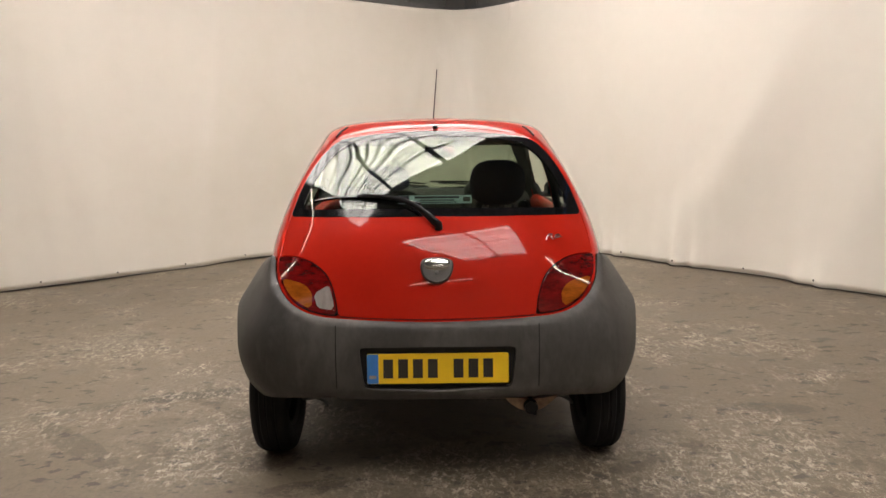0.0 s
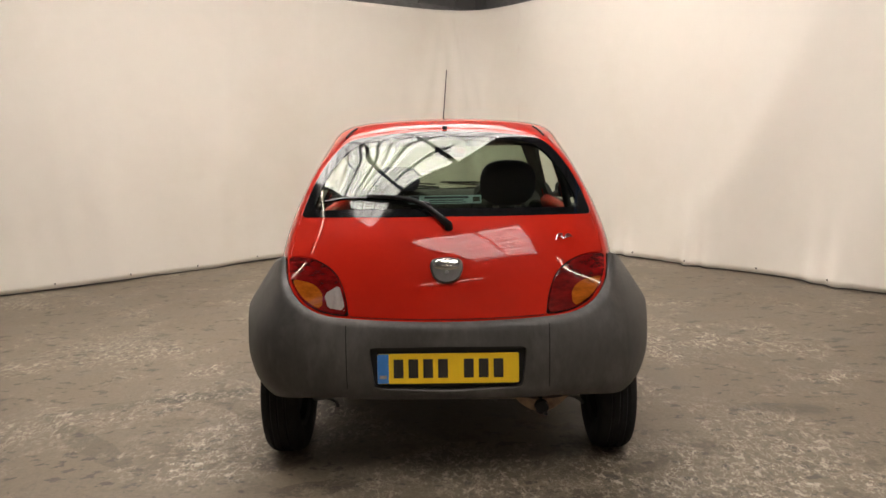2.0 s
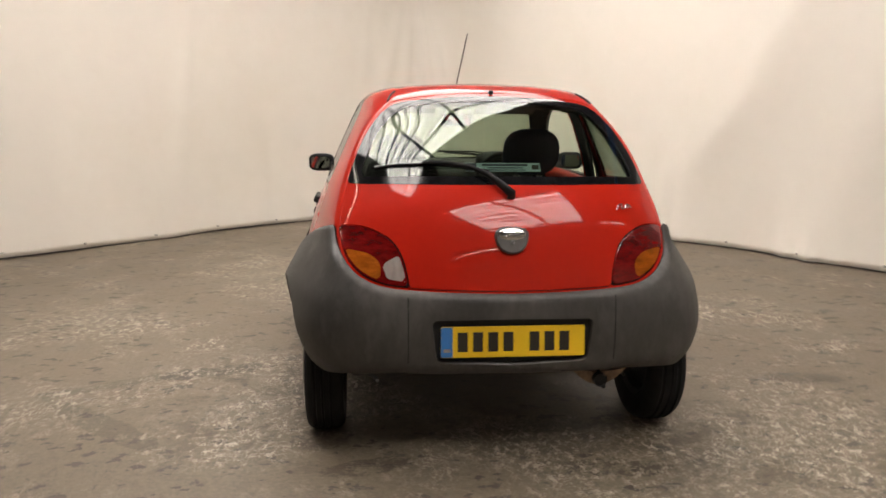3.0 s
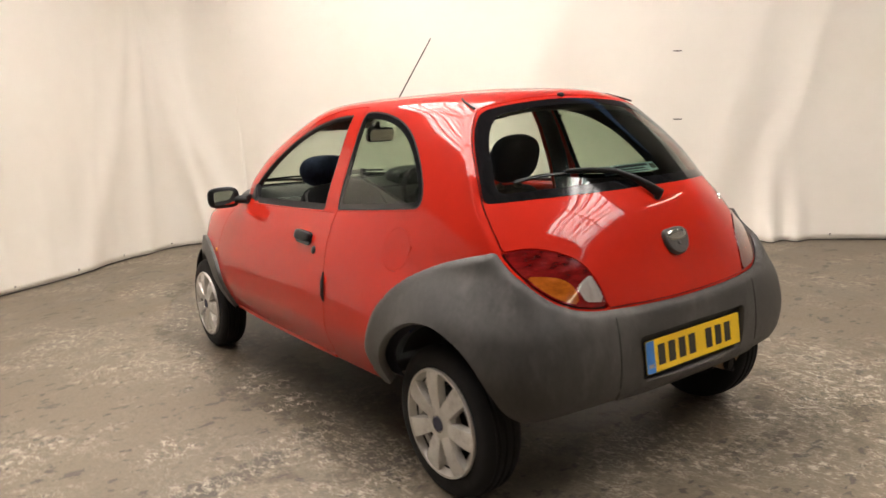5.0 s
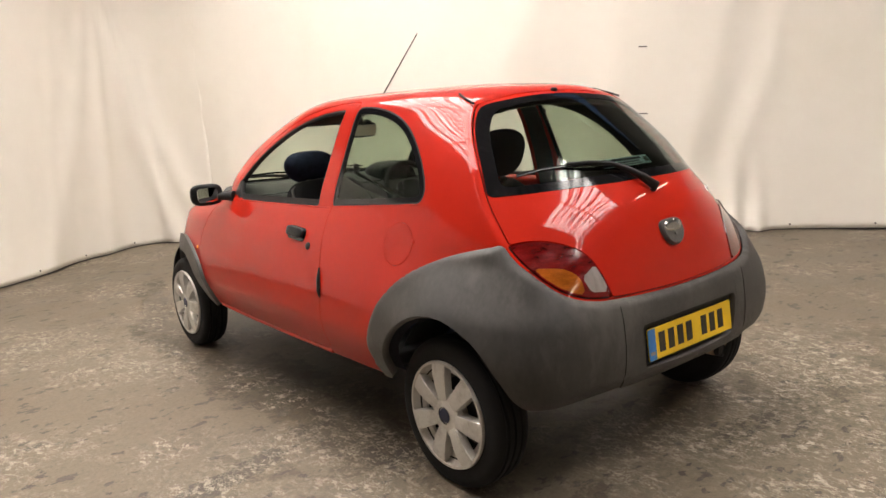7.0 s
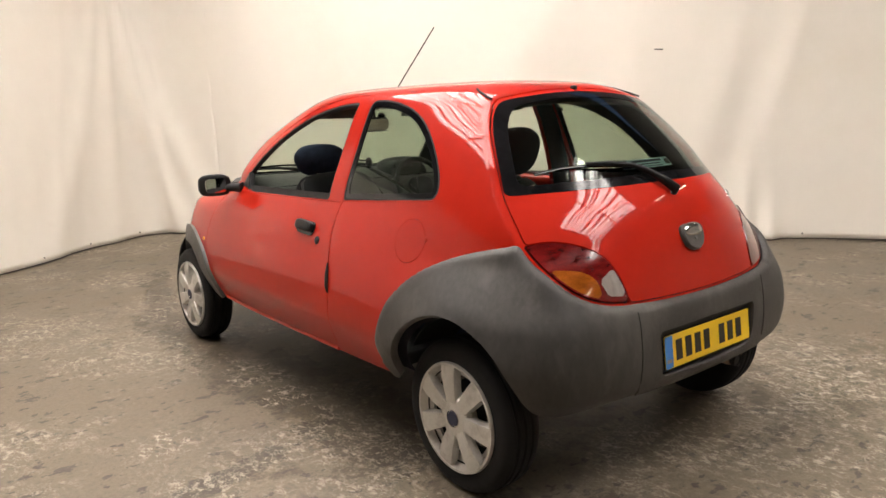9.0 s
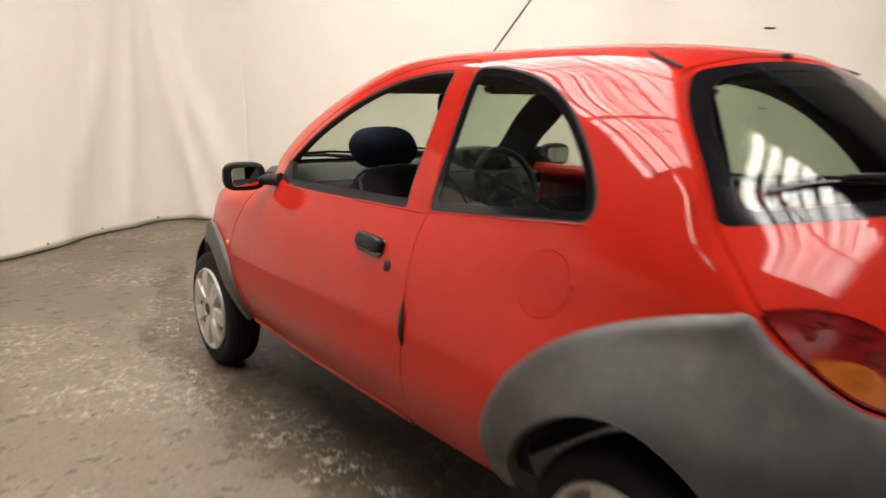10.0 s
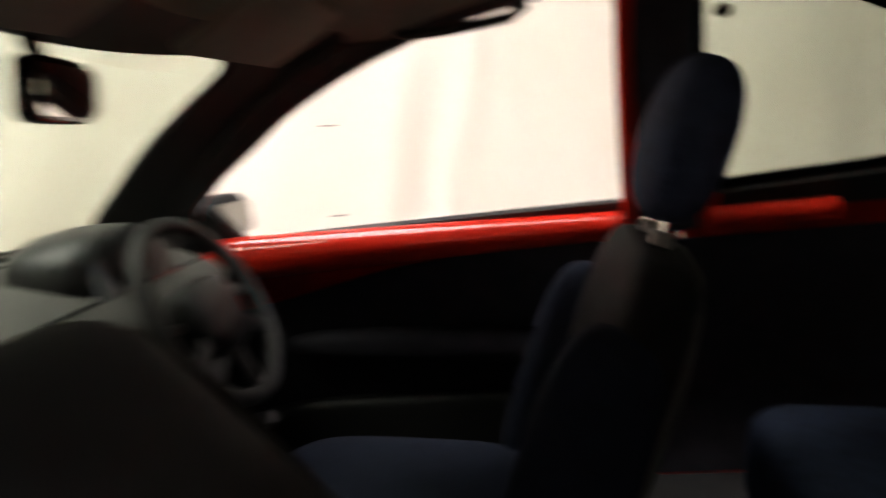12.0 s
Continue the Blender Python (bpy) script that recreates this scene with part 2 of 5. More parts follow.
SILVER = surf("silver_wheel_paint", (0.56, 0.535, 0.49), 0.38, metal=0.3, vary=0.1, dirt=(0.20, 0.17, 0.14), dirt_scale=9)
CHROME = surf("chrome", (0.75, 0.74, 0.72), 0.12, metal=1.0, vary=0.06)
GLASS = thin_glass("green_tinted_glass", (0.785, 0.835, 0.77))
# Blue cloth in two tones: headrests as lit, front cushions and bolsters as shaded.
CLOTH = surf("blue_seat_cloth", (0.030, 0.040, 0.073), 0.9, spec=0.1, vary=0.25, scale=30, bump=0.6, bump_scale=700)
CLOTH_SHADED = surf("shaded_blue_seat_cloth", (0.015, 0.019, 0.032), 0.9, spec=0.1, vary=0.25, scale=30, bump=0.6, bump_scale=700)
CLOTH2 = surf("dark_seat_cloth", (0.0110, 0.0108, 0.0122), 0.7, spec=0.12, vary=0.25, scale=30, bump=0.6, bump_scale=700)
DASH = surf("grey_dashboard_plastic", (0.056, 0.054, 0.051), 0.6, spec=0.15, vary=0.12, bump=0.4, bump_scale=600)
LINER = surf("headliner_felt", (0.20, 0.172, 0.145), 0.95, vary=0.12, scale=12, bump=0.4, bump_scale=500)
LAMP_RED = surf("red_lamp_lens", (0.14, 0.0048, 0.0048), 0.10, coat=1.0, vary=0.5, scale=16, stretch=(1, 1, 3))
LAMP_AMBER = surf("amber_lamp_lens", (0.32, 0.080, 0.007), 0.10, coat=1.0, vary=0.35, scale=16, stretch=(1, 1, 3))
LAMP_CLEAR = surf("clear_lamp_lens", (0.32, 0.28, 0.26), 0.12, coat=1.0, vary=0.15, scale=20, stretch=(3, 1, 1))
PLATE_Y = surf("yellow_reflective_plate", (0.74, 0.47, 0.012), 0.4, vary=0.05)
PLATE_B = surf("blue_plate_band", (0.035, 0.17, 0.46), 0.4, vary=0.05)
INK = surf("black_plate_lettering", (0.02, 0.016, 0.012), 0.5, vary=0.1)
STICKER = surf("pale_blue_sticker", (0.40, 0.56, 0.60), 0.5, vary=0.06)
NAVY = surf("navy_print", (0.012, 0.015, 0.045), 0.5, vary=0.06)
CANVAS = surf("cream_tarpaulin", (0.74, 0.695, 0.62), 0.55, vary=0.02, scale=0.5, bump=0.05, bump_scale=14, rough_vary=0.05,
              dirt=(0.68, 0.63, 0.54), dirt_scale=0.5)
HEM = surf("dark_hem_rope", (0.05, 0.045, 0.04), 0.8, vary=0.3)
STEEL = surf("galvanised_steel", (0.16, 0.155, 0.15), 0.5, metal=0.4, vary=0.2)
# Pale tone for the unseen rear walls, added to reflect more onto the car.
BOUNCE_PAINT = surf("cream_bounce_paint", (0.50, 0.465, 0.41), 0.6, vary=0.08, scale=1.2, dirt=(0.36, 0.33, 0.28), dirt_scale=0.8)
DECK = surf("grey_roof_sheet", (0.16, 0.155, 0.145), 0.6, vary=0.1)
PIPE = surf("rusty_exhaust_steel", (0.26, 0.175, 0.115), 0.45, metal=0.5, vary=0.35, scale=30)
PANEL = surf("pale_grey_plastic", (0.22, 0.21, 0.20), 0.4, vary=0.2, scale=30)
MIRROR = surf("mirror_glass", (0.86, 0.87, 0.85), 0.01, metal=1.0, vary=0.01, rough_vary=0.0)
AMBER_SMALL = surf("amber_repeater_lens", (0.85, 0.25, 0.01), 0.15, coat=1.0, vary=0.1)
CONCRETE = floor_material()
SHEET = streaked_glow("translucent_roof_sheet", (1.0, 0.955, 0.875), ROOFLIGHT, (0.580, -0.815, 0))
LAMP_TUBE = glow("fluorescent_tube", (1.0, 0.90, 0.70), TUBE)


# ---------------------------------------------------------------- mesh helpers
def mesh_of(name, verts, faces, smooth=True, normals=None):
    me = bpy.data.meshes.new(name)
    me.from_pydata([tuple(map(float, v)) for v in verts], [], [tuple(map(int, f)) for f in faces])
    me.update()
    if smooth:
        me.polygons.foreach_set("use_smooth", [True] * len(me.polygons))
    if normals is not None:
        me.normals_split_custom_set_from_vertices([tuple(map(float, n)) for n in normals])
    return me


def put_mesh(name, me, material, parent=None, label=""):
    me.materials.clear()
    me.materials.append(material)
    ob = new(name, me)
    ob.parent = parent
    if label:
        ob["label"] = label
    return ob


def part(name, bm, material, parent=None, label="", smooth=None):
    """Links a bmesh as one mesh object under a thing or a part. smooth: the angle, in degrees, under which edges are shaded round."""
    me = bpy.data.meshes.new(name)
    if smooth is not None:
        bm.normal_update()
        for f in bm.faces:
            f.smooth = True
        for e in bm.edges:
            if len(e.link_faces) == 2 and e.calc_face_angle(0) > radians(smooth):
                e.smooth = False
    bm.to_mesh(me)
    bm.free()
    return put_mesh(name, me, material, parent, label)


def box(size, at=(0, 0, 0), bevel=0.0, seg=2, turn=(0, 0, 0), bm=None):
    b = bmesh.new()
    bmesh.ops.create_cube(b, size=1.0)
    bmesh.ops.scale(b, vec=size, verts=b.verts)
    if bevel:
        bmesh.ops.bevel(b, geom=b.edges[:], offset=bevel, segments=seg, affect="EDGES", profile=0.5)
    bmesh.ops.transform(b, matrix=pose(*at, *turn), verts=b.verts)
    return join(bm, b)


def join(bm, b):
    if bm is None:
        return b
    me = bpy.data.meshes.new("tmp")
    b.to_mesh(me)
    b.free()
    bm.from_mesh(me)
    bpy.data.meshes.remove(me)
    return bm


def tube(points, radius, sides=10, bm=None, caps=True, flat=1.0):
    """A round bar along points; radius may be one number or one for each point."""
    pts = [Vector(p) for p in points]
    rad = [radius] * len(pts) if isinstance(radius, (int, float)) else list(radius)
    b = bmesh.new()
    rings = []
    ref = None
    for i, p in enumerate(pts):
        d = (pts[min(i + 1, len(pts) - 1)] - pts[max(i - 1, 0)]).normalized()
        if ref is None:
            ref = Vector((0, 0, 1)) if abs(d.z) < 0.9 else Vector((1, 0, 0))
        u = d.cross(ref).normalized()
        w = u.cross(d).normalized()
        ref = w
        rings.append([b.verts.new(p + (u * math.cos(a) + w * math.sin(a) * flat) * rad[i]) for a in (2 * math.pi * k / sides for k in range(sides))])
    for a, c in zip(rings, rings[1:]):
        for k in range(sides):
            b.faces.new((a[k], a[(k + 1) % sides], c[(k + 1) % sides], c[k]))
    if caps:
        b.faces.new(rings[0][::-1])
        b.faces.new(rings[-1])
    return join(bm, b)


def lathe(profile, sides=48, axis="x", at=(0, 0, 0), bm=None):
    """Turns (radius, height) pairs round an axis through at."""
    b = bmesh.new()
    rings = []
    for r, h in profile:
        ring = []
        for k in range(sides):
            a = 2 * math.pi * k / sides
            c, s = r * math.cos(a), r * math.sin(a)
            ring.append(b.verts.new({"x": (h, c, s), "y": (s, h, c), "z": (c, s, h)}[axis]))
        rings.append(ring)
    for q, w in zip(rings, rings[1:]):
        for k in range(sides):
            b.faces.new((q[k], q[(k + 1) % sides], w[(k + 1) % sides], w[k]))
    bmesh.ops.translate(b, vec=at, verts=b.verts)
    bmesh.ops.remove_doubles(b, verts=b.verts, dist=1e-5)
    bmesh.ops.recalc_face_normals(b, faces=b.faces)
    return join(bm, b)


def pchip(xs, ys):
    """A smooth curve through points that never overshoots them."""
    x, y = np.asarray(xs, float), np.asarray(ys, float)
    h, d = np.diff(x), np.diff(y) / np.diff(x)
    m = np.zeros(len(x))
    m[0], m[-1] = d[0], d[-1]
    for i in range(1, len(x) - 1):
        if d[i - 1] * d[i] > 0:
            a, b = 2 * h[i] + h[i - 1], h[i] + 2 * h[i - 1]
            m[i] = (a + b) / (a / d[i - 1] + b / d[i])

    def at(q):
        q = np.clip(np.asarray(q, float), x[0], x[-1])
        i = np.clip(np.searchsorted(x, q, side="right") - 1, 0, len(x) - 2)
        s = (q - x[i]) / h[i]
        return ((1 + 2 * s) * (1 - s) ** 2 * y[i] + s * (1 - s) ** 2 * h[i] * m[i]
                + s * s * (3 - 2 * s) * y[i + 1] + s * s * (s - 1) * h[i] * m[i + 1])
    return at


def outline(corners, seg=12):
    """A closed outline from corners (a, b, radius), with each corner rounded."""
    out = []
    n = len(corners)
    for i, (a, b, r) in enumerate(corners):
        p, q, w = np.array((a, b)), np.array(corners[i - 1][:2]), np.array(corners[(i + 1) % n][:2])
        u, v = (q - p) / np.linalg.norm(q - p), (w - p) / np.linalg.norm(w - p)
        r1, r2 = min(r, 0.49 * np.linalg.norm(q - p)), min(r, 0.49 * np.linalg.norm(w - p))
        for k in range(seg + 1):
            s = k / seg
            out.append((1 - s) ** 2 * (p + u * r1) + 2 * s * (1 - s) * p + s * s * (p + v * r2))
    return np.array(out)


def inside(poly, pts):
    """Signed distance of points to a closed outline, above zero inside."""
    a, b = poly, np.roll(poly, -1, axis=0)
    keep = np.linalg.norm(b - a, axis=1) > 1e-9
    a, b = a[keep], b[keep]
    best = np.full(len(pts), 1e9)
    wind = np.zeros(len(pts), bool)
    for p, q in zip(a, b):
        e = q - p
        s = np.clip(((pts - p) @ e) / (e @ e), 0, 1)
        best = np.minimum(best, np.hypot(*(pts - p - s[:, None] * e).T))
        cross = (p[1] > pts[:, 1]) != (q[1] > pts[:, 1])
        with np.errstate(divide="ignore", invalid="ignore"):
            xs = p[0] + (pts[:, 1] - p[1]) / (q[1] - p[1]) * e[0]
        wind ^= cross & (pts[:, 0] < xs)
    return np.where(wind, best, -best)


# ---------------------------------------------------------------- the hall
CORNER = Vector((0.394, 6.862, 0))
ALONG_R = Vector((0.580, -0.815, 0))     # along the curtain beside the car's right
ALONG_L = Vector((-0.804, -0.595, 0))      # along the curtain beside the car's left
HALL_R, HALL_L, EAVES, RAIL = 13.0, 12.5, 4.6, 2.90

far_r, far_l = CORNER + ALONG_R * HALL_R, CORNER + ALONG_L * HALL_L
far_b = CORNER + ALONG_R * HALL_R + ALONG_L * HALL_L


def floor_z(x, y):
    """The floor falls gently across the hall; it is level where the car stands."""
    d = math.hypot(max(abs(x) - 0.9, 0), max(abs(y - 1.23) - 1.6, 0)) / 1.5
    s = min(1, d)
    return (0.0162 * x + 0.0064 * (y - 1.2)) * s * s * (3 - 2 * s)


def floor_slab():
    n = 60
    verts, faces = [], []
    for i in range(n + 1):
        for j in range(n + 1):
            p = CORNER + ALONG_R * (HALL_R * 1.04 * i / n - 0.3) + ALONG_L * (HALL_L * 1.04 * j / n - 0.3)
            verts.append((p.x, p.y, floor_z(p.x, p.y) + 0.003 * noise.noise((p.x * 0.8, p.y * 0.8, 0)) - 0.002))
    for i in range(n):
        for j in range(n):
            a = i * (n + 1) + j
            faces.append((a, a + 1, a + n + 2, a + n + 1))
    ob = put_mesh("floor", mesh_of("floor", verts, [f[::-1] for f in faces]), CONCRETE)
    return tagged(ob, "worn grey concrete floor with damp dark stains", "floor", kind="structure")


floor_slab()


def hall_wall(name, a, b, out, z0=0.0, z1=EAVES, material=DECK):
    """A plain sheeted wall between two ground points, 12 cm thick, with ribs every 30 cm."""
    d = b - a
    length = d.length
    d = d.normalized()
    mid = (a + b) / 2 + out * 0.06
    ang = math.degrees(math.atan2(d.y, d.x))
    bm = box((length, 0.12, z1 - z0), (mid.x, mid.y, (z0 + z1) / 2), 0, turn=(0, 0, ang))
    for k in range(int(length / 0.6)):
        p = a + d * (0.3 + 0.6 * k) - out * 0.012
        box((0.09, 0.03, z1 - z0), (p.x, p.y, (z0 + z1) / 2), 0, turn=(0, 0, ang), bm=bm)
    ob = part(name, bm, material)
    return tagged(ob, "plain ribbed sheet wall added to close the hall", "wall", kind="structure")


hall_wall("wall_1", CORNER - ALONG_L * 0.35 + ALONG_R * -0.47, far_r - ALONG_L * 0.35, -ALONG_L)
hall_wall("wall_2", CORNER - ALONG_R * 0.35 + ALONG_L * -0.3, far_l - ALONG_R * 0.35, -ALONG_R)
# Unseen walls; their cream colour is added to bounce light onto the tailgate.
hall_wall("wall_3", far_r, far_b, ALONG_R, material=BOUNCE_PAINT)
hall_wall("wall_4", far_l, far_b, ALONG_L, material=BOUNCE_PAINT)


def curtain(name, path, seed, label, creases=(), bunch=()):
    """A hanging tarpaulin along a ground path, with broad soft folds and thickness. creases: (top, foot, height, width) along
    the path; bunch: (place, size) of folds gathered on the floor."""
    seglen = [0.0]
    for p, q in zip(path, path[1:]):
        seglen.append(seglen[-1] + (q - p).length)
    xs = pchip(seglen, [p.x for p in path])
    ys = pchip(seglen, [p.y for p in path])
    cols, rows = int(seglen[-1] / 0.04), 56
    verts = []
    for i in range(cols + 1):
        s = seglen[-1] * i / cols
        e = 0.08
        t = Vector((float(xs(s + e) - xs(s - e)), float(ys(s + e) - ys(s - e)), 0)).normalized()
        n = Vector((t.y, -t.x, 0))
        foot = floor_z(float(xs(s)), float(ys(s)))
        sag = foot + 0.012 + 0.012 * noise.noise((s * 0.9, seed, 4))
        for j in range(rows + 1):
            v = j / rows
            z = sag + (RAIL - sag) * v
            low = 1 - v
            slant = s + 0.5 * low * noise.noise((s * 0.2, seed, 3.0))
            d = 0.11 * noise.noise((slant * 0.62, seed + 0.3 * v, 0.0)) * (0.4 + 0.6 * low) + 0.030 * noise.noise((slant * 1.5, seed + 0.9 * v, 7.0))
            d += 0.010 * noise.noise((slant * 3.4, seed + 1.6 * v, 5.0)) * low + 0.003 * noise.noise((s * 5, z * 4, seed))
            d += 0.012 * (0.5 - abs(noise.noise((slant * 1.1 + 0.25 * low, seed + 0.5 * v, 2.0)))) ** 3 * 8 * (0.3 + 0.7 * low)
            d += 0.0022 * noise.noise((slant * 9.0, z * 0.7, seed + 3))
            for top, foot, high, wide in creases:
                at = top + (foot - top) * low ** 1.5 + 0.03 * noise.noise((v * 3, top, foot))
                d += high * math.exp(-((s - at) / (wide * (0.25 + 0.75 * low))) ** 2) * min(1, 0.25 + 1.2 * low)
            for at, size in bunch:
                d += size * math.exp(-((s - at) / 0.22) ** 2) * low ** 9 * (1 + 0.6 * math.sin(s * 26))
            d += 0.035 * low ** 10 * (0.6 + noise.noise((s * 1.3, seed, 9)))
            verts.append((float(xs(s)) + n.x * d, float(ys(s)) + n.y * d, z))
    faces = []
    for i in range(cols):
        for j in range(rows):
            a = i * (rows + 1) + j
            faces.append((a, a + rows + 1, a + rows + 2, a + 1))
    ob = put_mesh(name, mesh_of(name, verts, faces), CANVAS)
    mod = ob.modifiers.new("thickness", "SOLIDIFY")
    mod.thickness = 0.004
    hem = tube([Vector(verts[i * (rows + 1)]) + Vector((0, 0, -0.004)) for i in range(0, cols + 1)], 0.004, 6)
    part("hem", hem, HEM, ob, "dark rope hem along the foot", smooth=50)
    for i in range(6, cols - 2, 17):
        p = Vector(verts[i * (rows + 1) + 1])
        a, b = Vector(verts[(i - 1) * (rows + 1) + 1]), Vector(verts[(i + 1) * (rows + 1) + 1])
        t = (b - a).normalized()
        n = Vector((t.y, -t.x, 0))
        ring = tube([p + n * 0.005 + t * (0.006 * math.cos(k * math.pi / 5)) + Vector((0, 0, 0.006 * math.sin(k * math.pi / 5) - 0.010)) for k in range(11)], 0.0035, 6, caps=False)
        part("eyelet", ring, HEM, ob, "dark eyelet")
    return tagged(ob, label, "curtain", group="tarpaulin curtains", kind="structure"), verts, rows


def ground(a, b):
    return CORNER + ALONG_R * a + ALONG_L * b


# the left run goes round the corner and laps over the right one
curtain("curtain_1", [ground(0.02, b) for b in (12.2, 10.0, 8.0, 6.0, 4.4, 3.0, 1.8, 1.0)] + [ground(0.03, 0.62), ground(0.12, 0.32), ground(0.30, 0.13), ground(0.58, 0.05), ground(0.95, 0.035)],
                       2.0, "cream tarpaulin curtain hanging to the floor in soft folds",
                       creases=((11.78, 12.35, 0.10, 0.16), (11.86, 12.75, 0.07, 0.20), (11.70, 11.45, 0.05, 0.16), (11.60, 10.6, 0.035, 0.22), (8.9, 8.6, 0.03, 0.2)))
right_curtain = curtain("curtain_2", [ground(a, 0.0) for a in (0.5, 1.0, 2.2, 3.6, 5.2, 7.0, 9.0, 12.7)],
                        5.0, "cream tarpaulin curtain with clips and a bunched foot",
                        creases=((4.25, 2.65, 0.030, 0.36), (4.60, 3.65, -0.018, 0.36), (5.0, 4.45, 0.028, 0.30), (5.9, 5.3, 0.03, 0.24), (6.4, 5.7, 0.025, 0.18), (1.9, 1.2, 0.03, 0.3)), bunch=((3.0, 0.07), (5.95, 0.13), (2.1, 0.06), (4.3, 0.05)))


def rail(a, b):
    d = (b - a).normalized()
    ang = math.degrees(math.atan2(d.y, d.x))
    m = (a + b) / 2
    ob = part("curtain_rail", box(((b - a).length, 0.05, 0.06), (m.x, m.y, RAIL + 0.03), 0.004, turn=(0, 0, ang)), STEEL)
    for k in range(int((b - a).length / 0.45)):
        p = a + d * (0.2 + 0.45 * k)
        part("hook", tube([(p.x, p.y, RAIL + 0.01), (p.x + d.x * 0.012, p.y + d.y * 0.012, RAIL - 0.02), (p.x, p.y, RAIL - 0.05)], 0.005, 5), STEEL, ob)
    return tagged(ob, "dark steel rail from which the curtain hangs", "curtain rail", group="curtain rails", kind="structure")


rail(ground(0.0, 0.2), ground(0.0, 12.2))
rail(ground(0.2, 0.0), ground(12.7, 0.0))


def beam(name, a, b, w, h, label):
    a, b = Vector(a), Vector(b)
    m = look(a, b) @ pose(0, 0, -(b - a).length / 2)
    bm = box((w, 0.012, (b - a).length), (0, h / 2, 0))
    box((w, 0.012, (b - a).length), (0, -h / 2, 0), bm=bm)
    box((0.01, h, (b - a).length), (0, 0, 0), bm=bm)
    bmesh.ops.transform(bm, matrix=m, verts=bm.verts)
    return tagged(part(name, bm, STEEL), label, "roof beam", group="roof beams", kind="structure")


RIDGE, RIDGE_Z, PITCH = 5.4, 5.3, 0.16      # the ridge runs along the left curtain's direction


def roof_z(a):
    return RIDGE_Z - PITCH * abs(a - RIDGE)


def roof_point(a, b, drop=0.0):
    p = ground(a, b)
    return Vector((p.x, p.y, roof_z(a) - drop))


def roof_sheet(name, a0, a1, b0, b1, material, label, category, pitch=0.075, height=0.022, kind="structure"):
    """A corrugated sheet whose ridges run down the slope."""
    n = max(2, int((b1 - b0) / pitch) * 4)
    verts = []
    for a in (a0, a1):
        for k in range(n + 1):
            b = b0 + (b1 - b0) * k / n
            verts.append(roof_point(a, b) + Vector((0, 0, height * math.cos(2 * math.pi * b / pitch))))
    faces = [(k, k + 1, n + 2 + k, n + 1 + k) for k in range(n)]
    ob = put_mesh(name, mesh_of(name, verts, faces), material)
    m = ob.modifiers.new("thickness", "SOLIDIFY")
    m.thickness = 0.003
    return tagged(ob, label, category, kind=kind)


LIGHTS = ((1.35, 4.75, 1.05, 6.6, 5), (7.1, 9.8, 3.2, 6.7, 3))     # the two translucent runs, and their sheets
SHEETS = "grey corrugated roof sheet over the hall"
for a0, a1 in ((-0.6, 1.35), (4.75, RIDGE), (RIDGE, 7.1), (9.8, HALL_R + 0.6)):
    roof_sheet("ceiling", a0, a1, -0.6, HALL_L + 0.6, DECK, SHEETS, "ceiling", pitch=0.3, height=0.03)
for a0, a1, light0, light1, sheets in LIGHTS:
    for b0, b1 in ((-0.6, light0), (light1, HALL_L + 0.6)):
        roof_sheet("ceiling", a0, a1, b0, b1, DECK, SHEETS, "ceiling", pitch=0.3, height=0.03)
    wide = (light1 - light0) / sheets
    for k in range(sheets):
        roof_sheet("rooflight", a0, a1, light0 + wide * k + 0.012, light0 + wide * (k + 1) - 0.012, SHEET, "translucent corrugated roof sheet letting daylight in", "rooflight")
    steps = 9
    for k in range(steps + 1):
        a = a0 + (a1 - a0) * k / steps
        beam("purlin", roof_point(a, -0.3, 0.09), roof_point(a, HALL_L + 0.3, 0.09), 0.028 if k % 2 else 0.045, 0.05, "thin steel purlin under the roof sheets")
for b in (0.4, 5.0, 9.6):
    for a0, a1 in ((-0.3, RIDGE), (RIDGE, HALL_R + 0.3)):
        beam("rafter", roof_point(a0, b, 0.25), roof_point(a1, b, 0.25), 0.08, 0.16, "dark steel rafter under the roof")


beam("rafter", roof_point(1.3, 3.75, 0.20), roof_point(RIDGE, 3.75, 0.20), 0.07, 0.10, "dark steel rafter under the roof")


def batten(p, q, drop):
    """A fluorescent fitting: a steel tray with one tube and two end caps, on two hangers."""
    p, q = Vector(p), Vector(q)
    top = new("strip_light")
    top.location = (p + q) / 2
    d = (q - p).normalized()
    turn = pose(0, 0, 0, 0, 0, math.degrees(math.atan2(d.y, d.x)))
    ln = (q - p).length
    for name, bm, m in (("tray", box((ln, 0.09, 0.05), (0, 0, 0.05), 0.006), DECK),
                        ("tube", tube([(-ln / 2 + 0.03, 0, 0), (ln / 2 - 0.03, 0, 0)], 0.018, 12), LAMP_TUBE),
                        ("end_cap", box((0.03, 0.05, 0.06), (-ln / 2 + 0.015, 0, 0.005), 0.004), TRIM),
                        ("end_cap", box((0.03, 0.05, 0.06), (ln / 2 - 0.015, 0, 0.005), 0.004), TRIM),
                        ("hanger", tube([(-ln / 3, 0, 0.07), (-ln / 3, 0, drop)], 0.006, 6), STEEL),
                        ("hanger", tube([(ln / 3, 0, 0.07), (ln / 3, 0, drop)], 0.006, 6), STEEL)):
        bmesh.ops.transform(bm, matrix=turn, verts=bm.verts)
        part(name, bm, m, top)
    return tagged(top, "fluorescent strip light with a steel tray, switched on", "strip light", group="strip lights")


def hung(a, b0, b1, z):
    p, q = ground(a, b0), ground(a, b1)
    batten((p.x, p.y, z), (q.x, q.y, z), roof_z(a) - z)


